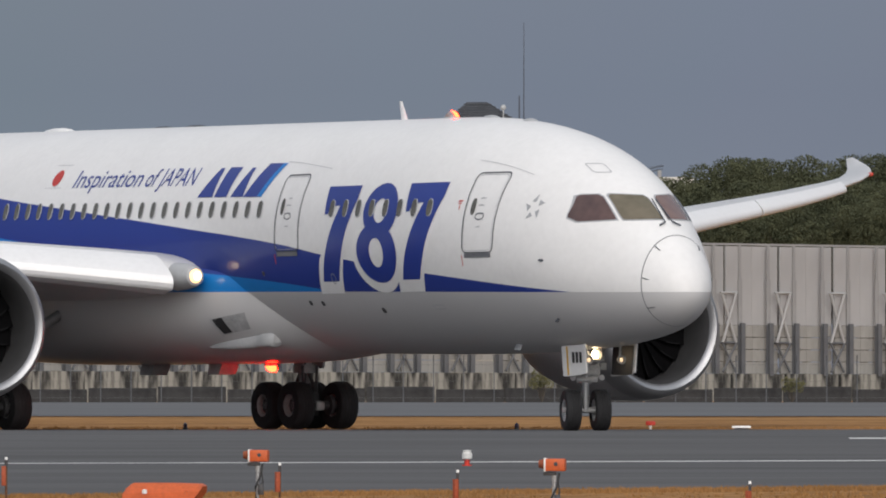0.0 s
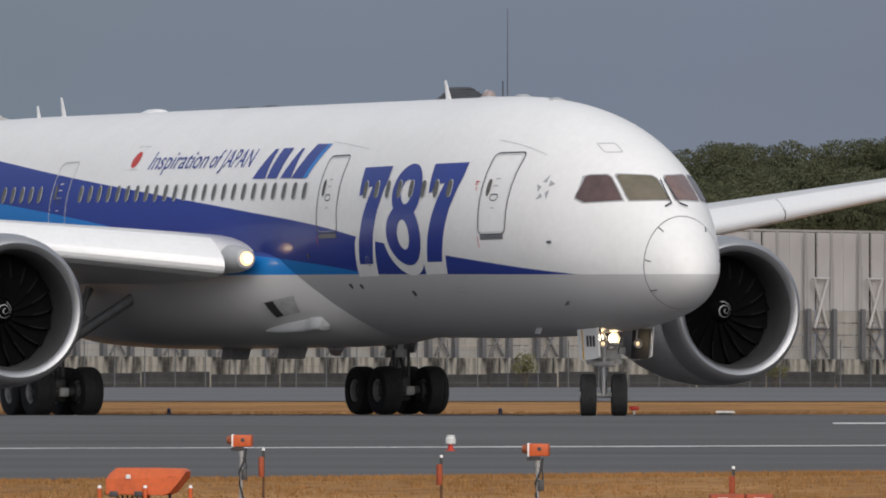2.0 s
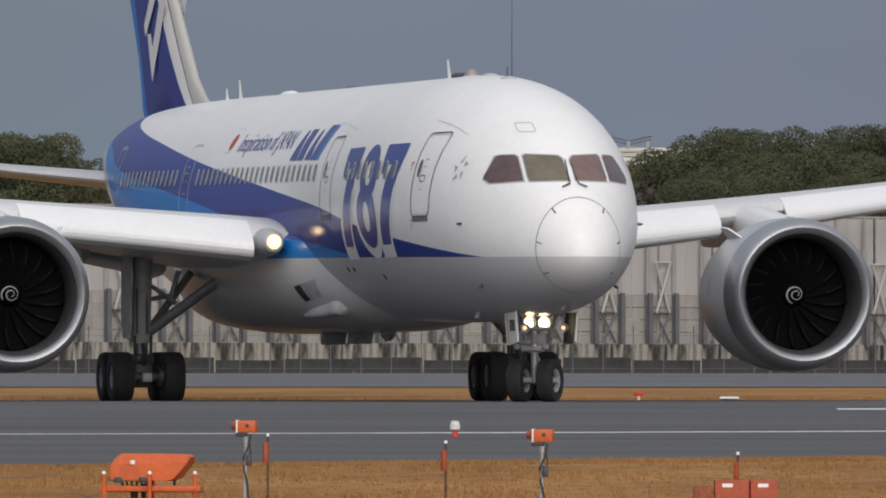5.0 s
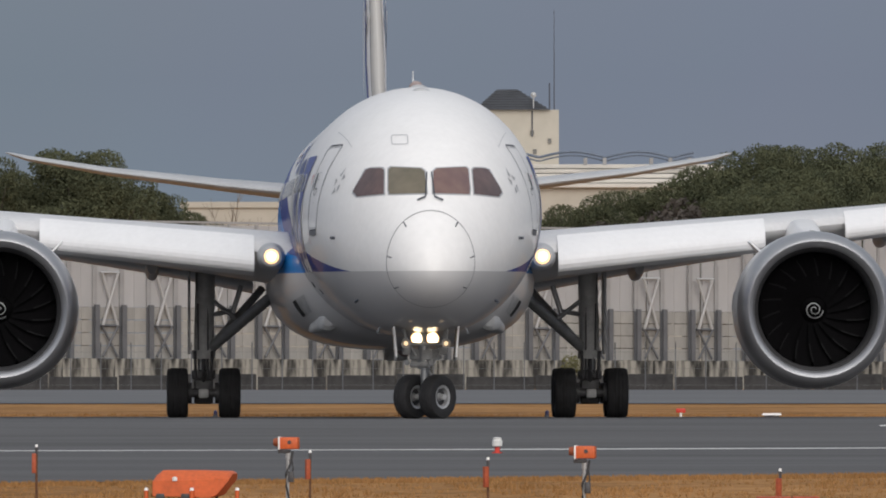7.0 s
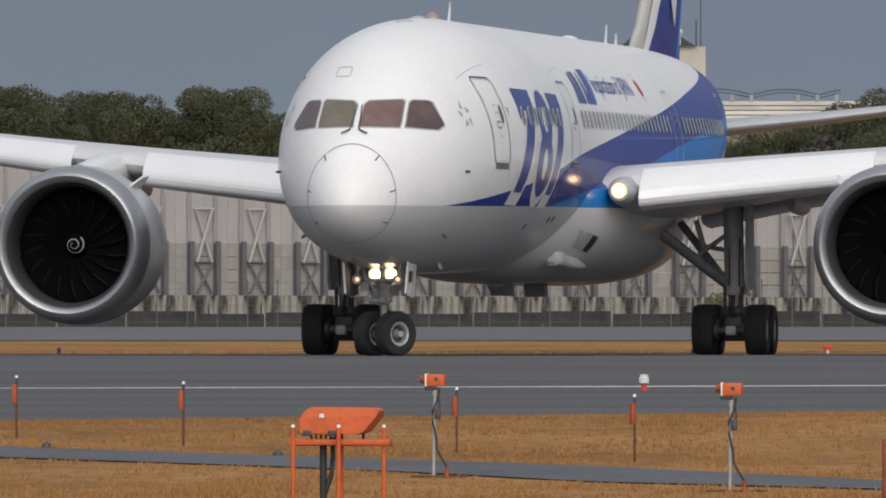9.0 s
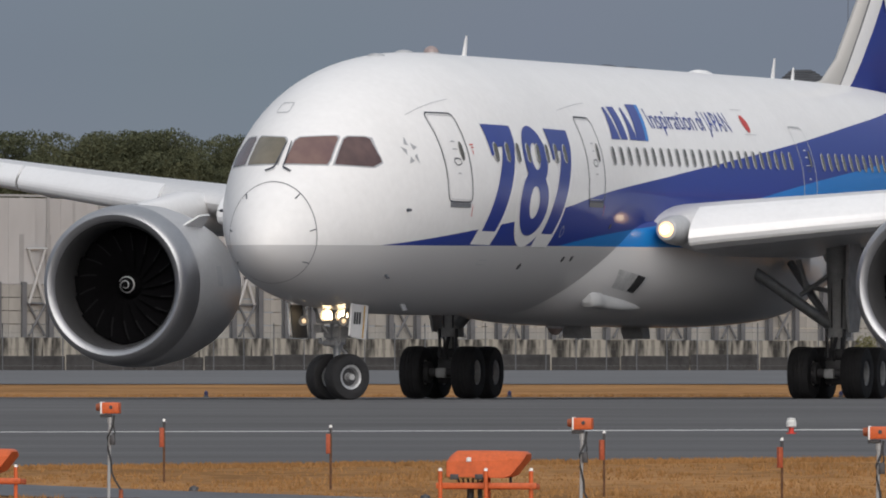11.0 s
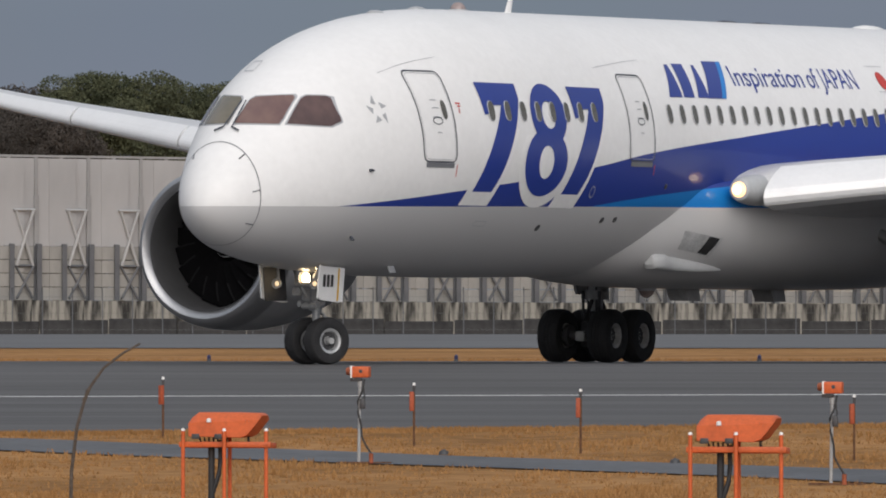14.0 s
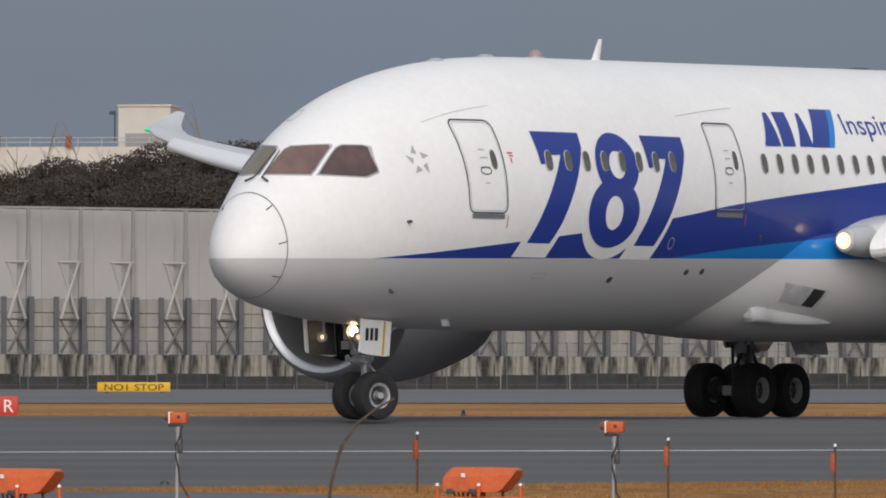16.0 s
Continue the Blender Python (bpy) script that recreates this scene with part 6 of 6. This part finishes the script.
# ---- far buildings ----
def build_buildings():
    y = 700.0
    b = tagged(empty("tower_building", pose(0.0081 * y, y, 0)), "tan tower building with dark hipped roof and aerials", "building")
    bm = bmesh.new()
    box(bm, -3.1, 3.0, 0, 6, land(y), 22.5)
    part("wall", bm, "tan", b, smooth=False)
    bm = bmesh.new()
    loft(bm, [[(-3.3, -0.3, 22.5), (2.3, -0.3, 22.5), (2.3, 6.3, 22.5), (-3.3, 6.3, 22.5)], [(-1.6, 2.0, 24.1), (-0.1, 2.0, 24.1), (-0.1, 4, 24.1), (-1.6, 4, 24.1)]])
    roof = part("roof", bm, "roof", b, "dark stepped hipped roof", smooth=False)
    for k in range(8):
        q = k / 8
        bm = bmesh.new()
        box(bm, -3.34 + 1.7 * q, 2.34 - 2.4 * q, -0.36 + 2.3 * q, -0.2 + 2.3 * q, 22.5 + 1.6 * q, 22.56 + 1.6 * q)
        part("roof_course", bm, "roof", roof, smooth=False)
    bm = bmesh.new()
    lathe(bm, [(0.0, 0.02), (0.02, 0.11), (0.06, 0.20), (0.08, 0.22)], 20, "Y", None, (1.1, -0.6, 23.6))
    tube(bm, (1.1, -0.5, 22.6), (1.1, -0.5, 23.5), 0.05, seg=6)
    part("dish", bm, "galv", b, "white satellite dish")
    bm = bmesh.new()
    tube(bm, (2.65, 0.5, 22.4), (2.65, 0.5, 30.0), 0.045, 0.02, 6)
    tube(bm, (2.3, 0.2, 19.5), (2.3, 0.2, 24.5), 0.06, 0.05, 6)
    tube(bm, (1.0, -0.1, 20.5), (1.0, -0.1, 22.4), 0.05, 0.05, 6)
    part("mast", bm, "seam", b, "thin aerial mast")
    for x, z in ((1.0, 20.6), (2.3, 20.0), (1.2, 19.2)):
        bm = bmesh.new()
        box(bm, x - 0.14, x + 0.14, -0.14, 0.02, z, z + 0.35)
        part("window", bm, "cabinglass", b, smooth=False)

    y = 680.0
    b = tagged(empty("terminal_building", pose(0.0085 * y, y, 0)), "long low cream building with wavy roof arches", "building")
    bm = bmesh.new()
    box(bm, -3, 13.2, 0, 30, land(y), 16.2)
    part("wall", bm, "tan", b, smooth=False)
    bm = bmesh.new()
    for k in range(5):
        box(bm, -3.4, 13.6 + 0.3 * k, -0.5 + 1.2 * k, 31, 16.2 + 0.38 * k, 16.5 + 0.38 * k, 0.05)
    part("roof", bm, "cream", b, "pale layered roof", smooth=False)
    bm, rib = bmesh.new(), bmesh.new()
    prev = None
    for k in range(73):
        x = -3 + 15.5 * k / 72
        p = (x, 2.0, 18.45 + 0.42 * abs(math.sin((x + 3) / 15.5 * math.pi * 3.2 + 0.4)))
        if prev:
            tube(bm, prev, p, 0.11, seg=6, cap=False)
            tube(rib, (prev[0], 2.6, prev[2] - 0.26), (p[0], 2.6, p[2] - 0.26), 0.06, seg=5, cap=False)
        prev = p
    part("roof_arch", bm, "arch", b, "blue-grey wavy roof arch")
    part("roof_rib", rib, "arch", b, "thin blue-grey wavy rib under the arch")
    for x in (-1, 0.4, 4.6, 6.0, 9.4, 10.8, 12.2):
        bm = bmesh.new()
        box(bm, x - 0.14, x + 0.14, 1.6, 2.4, 17.9, 18.42, 0.04)
        part("roof_unit", bm, "column", b, smooth=False)

    y = 640.0
    b = tagged(empty("low_building", pose(-0.0215 * y, y, 0)), "low tan building behind bare trees", "building")
    bm = bmesh.new()
    box(bm, -4, 9, 0, 12, land(y), 13.9)
    box(bm, -4.2, 9.2, -0.2, 12.2, 13.9, 14.3)
    part("wall", bm, "tan", b, smooth=False)

    y = 620.0
    b = tagged(empty("cream_building", pose(-0.1178 * y, y, 0)), "cream building with square roof block and railing", "building")
    bm = bmesh.new()
    box(bm, -30, 3.4, 0, 20, land(y), 17.6)
    part("wall", bm, "cream", b, smooth=False)
    bm = bmesh.new()
    box(bm, -1.75, 1.75, 0.5, 6, 17.2, 20.3)
    box(bm, -1.82, 1.82, 0.4, 6.1, 20.3, 20.42)
    part("roof_block", bm, "cream", b, "cream roof block", smooth=False)
    bm = bmesh.new()
    box(bm, -1.3, 1.6, 0.44, 0.52, 17.6, 18.5)
    part("door_recess", bm, "column", b, smooth=False)
    for x in np.arange(-30, 3.5, 1.6):
        bm = bmesh.new()
        tube(bm, (x, -0.1, 17.6), (x, -0.1, 18.2), 0.03, seg=5)
        part("rail_post", bm, "galv", b)
    bm = bmesh.new()
    for z in (17.9, 18.2):
        tube(bm, (-30, -0.1, z), (3.4, -0.1, z), 0.03, seg=5)
    part("handrail", bm, "galv", b)
    for x in (-5.0, -9.8):
        bm = bmesh.new()
        box(bm, x - 0.2, x + 0.2, -0.35, -0.2, 17.55, 18.3)
        part("pillar", bm, "orange_old", b, "brown parapet pillar", smooth=False)
    bm = bmesh.new()
    tube(bm, (-2.0, 0.6, 18.0), (-2.0, 0.6, 20.0), 0.05, seg=6)
    box(bm, -2.35, -1.95, 0.4, 0.7, 19.75, 20.0)
    part("floodlight", bm, "seam", b)


build_buildings()


# ---- airfield lights and signs ----
def approach_unit():
    """Orange precision light box on a four-legged frame, lens face to the right."""
    u = empty("light_unit")
    bm = bmesh.new()
    low = [(-0.53, 0.98), (0.26, 0.96), (0.36, 1.00), (0.52, 1.20), (0.54, 1.23), (0.10, 1.20), (-0.40, 1.19), (-0.53, 1.18)]
    top = [(-0.50, 0.98), (0.26, 0.96), (0.36, 1.00), (0.56, 1.29), (0.50, 1.325), (0.10, 1.335), (-0.40, 1.335), (-0.50, 1.26)]
    loft(bm, [[(x, yy, z) for x, z in (low if abs(yy) > 0.35 else top)] for yy in (-0.42, -0.24, 0.24, 0.42)])
    bmesh.ops.bevel(bm, geom=bm.edges[:], offset=0.008, segments=1, affect="EDGES", profile=0.5)
    hood = part("hood", bm, "orange", u, "orange sheet-metal hood")
    bm = bmesh.new()
    lathe(bm, [(0.0, 0.035), (0.05, 0.035), (0.06, 0.004)], 12, "Z", None, (-0.22, -0.42, 1.19))
    part("knob", bm, "white", hood, "white round knob")
    for x in (-0.42, -0.08):
        bm = bmesh.new()
        box(bm, x - 0.06, x + 0.06, -0.425, -0.39, 0.94, 1.02, 0.01)
        part("latch", bm, "dark", hood)
    bm = bmesh.new()
    lathe(bm, [(0.0, 0.03), (0.02, 0.03), (0.02, 0.003)], 10, "Y", None, (0.36, -0.425, 1.2))
    part("bolt", bm, "dark", hood)
    for x in (-0.62, 0.62, 0.02, -0.05):
        yy = {-0.62: -0.36, 0.62: -0.30, 0.02: -0.46, -0.05: 0.36}[x]
        bm = bmesh.new()
        tube(bm, (x, yy, 0), (x, yy, 1.06), 0.029, seg=10)
        leg = part("leg", bm, "orange", u, "orange tubular leg")
        bm = bmesh.new()
        tube(bm, (x, yy, 1.06), (x, yy, 1.10), 0.032, 0.02, 10)
        part("leg_cap", bm, "white", leg, "pale leg cap")
    bm = bmesh.new()
    box(bm, -0.68, 0.70, -0.36, -0.30, 0.82, 0.90, 0.01)
    box(bm, -0.66, 0.66, 0.30, 0.36, 0.80, 0.88, 0.01)
    box(bm, -0.66, -0.60, -0.36, 0.36, 0.81, 0.88, 0.01)
    box(bm, 0.60, 0.66, -0.36, 0.36, 0.81, 0.88, 0.01)
    part("frame", bm, "orange", u, "orange support frame")
    bm = bmesh.new()
    for k in range(7):
        tube(bm, (-0.40 + 0.07 * k, -0.2, 0.96), (-0.38 + 0.06 * k, -0.15, 0.86), 0.014, seg=6)
    part("wiring", bm, "cable", u, "row of thin black leads")
    bm = bmesh.new()
    tube(bm, (0.30, 0, 0.98), (0.30, 0, 0.86), 0.02, seg=6)
    part("drain_stub", bm, "cable", u)
    bm = bmesh.new()
    tube(bm, (-0.24, -0.1, 0.9), (-0.24, -0.1, 0.0), 0.05, seg=10)
    part("conduit", bm, "cable", u, "black conduit")
    bm = bmesh.new()
    hose(bm, [(-0.12, -0.05, 0.92), (-0.11, -0.07, 0.65), (-0.13, -0.08, 0.42), (-0.20, -0.10, 0.2), (-0.26, -0.12, 0.0)], [0.035] * 5, 8)
    part("cable", bm, "cable", u, "hanging black cable")
    return tagged(u, "orange approach slope light box on tubular legs in dry grass", "airfield light", "approach slope lights")


def flood_lamp():
    """Small orange lamp head on a thin post with loose cable."""
    u = empty("guard_lamp")
    bm = bmesh.new()
    box(bm, -0.07, 0.21, -0.10, 0.10, 1.35, 1.525, 0.02)
    head = part("lamp_head", bm, "orange", u, "orange lamp head")
    bm = bmesh.new()
    box(bm, -0.085, -0.06, -0.108, 0.108, 1.342, 1.533, 0.006)
    part("lamp_rim", bm, "white", head, "pale lamp rim")
    bm = bmesh.new()
    lathe(bm, [(-0.17, 0.004), (-0.165, 0.055), (-0.09, 0.07)], 14, "X", None, (0, 0, 1.45))
    part("lens_hood", bm, "orange_old", head, "dark red lens hood")
    bm = bmesh.new()
    box(bm, -0.10, 0.08, -0.05, 0.05, 1.29, 1.34, 0.01)
    tube(bm, (0.08, 0, 1.45), (0.085, -0.112, 1.45), 0.03, seg=8)
    part("bracket", bm, "dark", head)
    bm = bmesh.new()
    tube(bm, (0.03, 0, 0), (0.05, 0, 1.30), 0.026, seg=8)
    tube(bm, (0.05, 0, 1.20), (0.05, 0, 1.30), 0.04, seg=8)
    part("post", bm, "galv", u, "thin galvanised post")
    bm = bmesh.new()
    box(bm, -0.30, 0.55, -0.04, 0.04, 0.0, 0.03)
    part("base_plate", bm, "rust", u, "rusty base plate")
    bm = bmesh.new()
    pts = [(0.12, 0, 1.32), (0.10, -0.03, 1.15), (0.02, -0.04, 0.98), (0.03, -0.05, 0.8), (0.08, -0.05, 0.6), (0.09, -0.05, 0.42), (0.15, -0.06, 0.30), (0.25, -0.06, 0.14)]
    hose(bm, pts, [0.016] * len(pts))
    part("cable", bm, "cable", u, "loose black cable")
    bm = bmesh.new()
    pts = [(0.10, 0, 1.25), (0.13, -0.03, 1.05), (0.06, -0.04, 0.9)]
    hose(bm, pts, [0.014] * 3)
    part("lead", bm, "cable", u)
    bm = bmesh.new()
    box(bm, 0.06, 0.14, -0.08, 0.0, 0.86, 1.02, 0.01)
    part("junction_box", bm, "dark", u, "small dark junction box")
    bm = bmesh.new()
    tube(bm, (0.24, -0.06, 0), (0.24, -0.06, 0.16), 0.035, seg=8)
    part("conduit", bm, "orange_old", u)
    return tagged(u, "orange airfield lamp on a slim galvanised post", "airfield light", "orange lamps on posts")


def marker_post():
    u = empty("marker_post")
    bm = bmesh.new()
    tube(bm, (0, 0, 0), (0, 0, 0.88), 0.020, seg=8)
    part("pole", bm, "rust", u, "rusty weathered pole")
    bm = bmesh.new()
    tube(bm, (0, 0, 0.88), (0, 0, 1.0), 0.024, seg=8)
    part("dark_band", bm, "dark", u)
    bm = bmesh.new()
    tube(bm, (0, 0, 1.0), (0, 0, 1.045), 0.027, 0.02, seg=10)
    part("cap", bm, "white", u, "white cap")
    bm = bmesh.new()
    box(bm, -0.075, -0.005, -0.035, 0.035, 0.58, 0.90, 0.008)
    part("plate", bm, "plate", u, "faded red plate")
    return tagged(u, "thin rusty marker post with faded red plate and white cap", "post", "marker posts")


def build_equipment():
    u = approach_unit()
    spots = [(-0.0265, 123.3), (-0.0810, 129.0), (-0.1301, 127.5)]
    for i, (az, y) in enumerate(spots):
        x, y = spot(az, y)
        m = pose(x, y, land(y), 0, 0, -6) @ Matrix.Diagonal((0.965, 0.965, 0.965, 1))
        if i == 0:
            u.matrix_basis = m
        else:
            copy_thing(u, m)
    u = flood_lamp()
    for i, (az, y) in enumerate(((-0.0169, 138.5), (0.01473, 131.0), (-0.0673, 146.5), (-0.1139, 151.8))):
        x, y = spot(az, y)
        m = pose(x, y, land(y), 0, 0, -8)
        if i == 0:
            u.matrix_basis = m
        else:
            copy_thing(u, m)
    u = marker_post()
    for i, (az, y) in enumerate(((-0.0434, 151.0), (-0.0612, 153.7), (-0.0142, 148.0), (0.0048, 144.0), (-0.0880, 156.5), (0.0360, 139.0))):
        x, y = spot(az, y)
        m = pose(x, y, land(y), 0, 0, 11 * i)
        if i == 0:
            u.matrix_basis = m
        else:
            copy_thing(u, m)
    # two orange cabinets
    x, y = spot(0.0357, 126.0)
    c = tagged(empty("control_cabinet", pose(x, y, land(y))), "pair of orange weathered control cabinets in the grass", "cabinet")
    for x0, x1, z1, name in ((-0.28, 0.18, 0.90, "cabinet_body"), (0.20, 0.56, 0.90, "cabinet_body")):
        bm = bmesh.new()
        box(bm, x0, x1, -0.25, 0.25, 0.0, z1, 0.015)
        body = part(name, bm, "cabinet", c, "orange cabinet body")
        bm = bmesh.new()
        box(bm, x0 + 0.10, x0 + 0.24, -0.256, -0.25, z1 - 0.10, z1 - 0.05)
        part("label_plate", bm, "white", body, "white label plate", smooth=False)
    bm = bmesh.new()
    box(bm, -0.56, -0.32, -0.2, 0.2, 0.0, 0.82, 0.015)
    part("side_box", bm, "orange_old", c, "rusty side box")
    # runway edge light, blue edge lights, far signs
    x, y = spot(0.0058, 182.0)
    e = tagged(empty("edge_light", pose(x, y, land(y) + 0.012)), "white elevated runway edge light on a red base", "airfield light")
    bm = bmesh.new()
    tube(bm, (0, 0, 0), (0, 0, 0.02), 0.10, seg=14)
    tube(bm, (0, 0, 0.02), (0, 0, 0.14), 0.05, seg=10)
    part("base", bm, "signred", e, "red base")
    bm = bmesh.new()
    lathe(bm, [(0.12, 0.06), (0.14, 0.10), (0.24, 0.10), (0.26, 0.08), (0.30, 0.085), (0.31, 0.004)], 18, "Z")
    part("lens", bm, "line", e, "white lens")
    first = None
    for az in (0.0111, -0.0243, -0.0567, -0.0831):
        x, y = spot(az, 254.8)
        m = pose(x, y, land(y) + 0.012)
        if first is None:
            first = tagged(empty("taxi_light", m), "small blue taxiway edge light", "airfield light", "blue edge lights")
            bm = bmesh.new()
            lathe(bm, [(0.0, 0.07), (0.05, 0.06), (0.06, 0.045)], 12, "Z")
            part("base", bm, "dark", first)
            bm = bmesh.new()
            lathe(bm, [(0.06, 0.055), (0.14, 0.055), (0.18, 0.02), (0.185, 0.003)], 12, "Z")
            part("lens", bm, "bluelamp", first, "blue glass lens")
        else:
            copy_thing(first, m)
    x, y = spot(0.0254, 257.5)
    e = tagged(empty("marker_sign", pose(x, y, land(y))), "small red and white marker on a stub", "sign")
    bm = bmesh.new()
    box(bm, -0.13, 0.13, -0.05, 0.05, 0.12, 0.24, 0.02)
    part("sign_top", bm, "signred", e, "red top")
    bm = bmesh.new()
    tube(bm, (0, 0, 0), (0, 0, 0.13), 0.035, seg=8)
    part("stub", bm, "white", e)
    x, y = spot(0.0351, 256.6)
    e = tagged(empty("marker_slab", pose(x, y, land(y))), "low white marker slab lying on the grass", "marker")
    bm = bmesh.new()
    loft(bm, [[(-0.27, -0.2, 0.05), (0.27, -0.2, 0.05), (0.27, 0.2, 0.05), (-0.27, 0.2, 0.05)], [(-0.24, -0.18, 0.11), (0.24, -0.18, 0.11), (0.24, 0.18, 0.11), (-0.24, 0.18, 0.11)]])
    part("slab", bm, "white", e, smooth=False)
    bm = bmesh.new()
    box(bm, -0.2, 0.2, -0.15, 0.15, 0, 0.05)
    part("slab_foot", bm, "dark", e, smooth=False)
    x, y = spot(-0.1183, 338.0)
    e = tagged(empty("stop_sign", pose(x, y, land(y))), "long yellow guidance sign with black letters", "sign")
    bm = bmesh.new()
    box(bm, -1.33, 1.33, 0, 0.15, 0.06, 0.40, 0.01)
    part("board", bm, "yellow", e, "yellow board")
    for xx in (-1.0, 1.0):
        bm = bmesh.new()
        box(bm, xx - 0.05, xx + 0.05, 0.03, 0.12, -0.02, 0.07)
        part("foot", bm, "dark", e)
    for word, u0, u1 in (("NO1", -1.1, -0.22), ("STOP", 0.02, 1.1)):
        bm = text_bm(word, 0.36)
        w = max(v.co.x for v in bm.verts)
        for v in bm.verts:
            v.co = (u0 + v.co.x / w * (u1 - u0), -0.006, 0.11 + v.co.y * 0.9)
        part("sign_word", bm, "black", e, "black letters", smooth=False)
    x, y = spot(-0.1318, 257.0)
    e = tagged(empty("runway_sign", pose(x, y, land(y))), "red and white runway sign at the pavement edge", "sign")
    bm = bmesh.new()
    box(bm, -0.42, 0.30, 0, 0.12, 0.03, 0.56, 0.01)
    part("board", bm, "signred", e, "red board")
    bm = text_bm("R", 0.5)
    for v in bm.verts:
        v.co = (v.co.x - 0.12, -0.006, 0.12 + v.co.y)
    part("lettering", bm, "white", e, "white letter", smooth=False)
    # tall dry stalk bending over in the foreground
    x, y = spot(-0.0980, 84.0)
    e = tagged(empty("dry_stalk", pose(x, y, land(y))), "single dark bent dry grass stalk", "plant")
    bm = bmesh.new()
    pts = [(0, 0, 0.0), (0.01, 0, 0.7), (0.02, 0, 1.25), (0.07, 0, 1.65), (0.16, 0, 1.97), (0.31, 0, 2.18), (0.48, 0, 2.31), (0.64, 0, 2.40)]
    hose(bm, pts, [0.020 - 0.0015 * i for i in range(len(pts))])
    part("stem", bm, "stalk", e)
    bm = bmesh.new()
    tube(bm, (0.13, 0, 1.88), (0.21, 0, 2.05), 0.022, 0.008, 6)
    part("seed_head", bm, "stalk", e)
    # dry tussocks on the path's edge
    for az, y in ((-0.058, 150.5), (-0.0333, 146.6), (-0.115, 160)):
        x, y = spot(az, y)
        bm = bmesh.new()
        lathe(bm, [(0, 0.09), (0.06, 0.07), (0.09, 0.004)], 10, "Z")
        o = part("ground_light", bm, "dark")
        o.matrix_basis = pose(x, y, land(y))
        tagged(o, "small dark inset lamp beside the path", "airfield light", "low path lamps")


build_equipment()

motions()
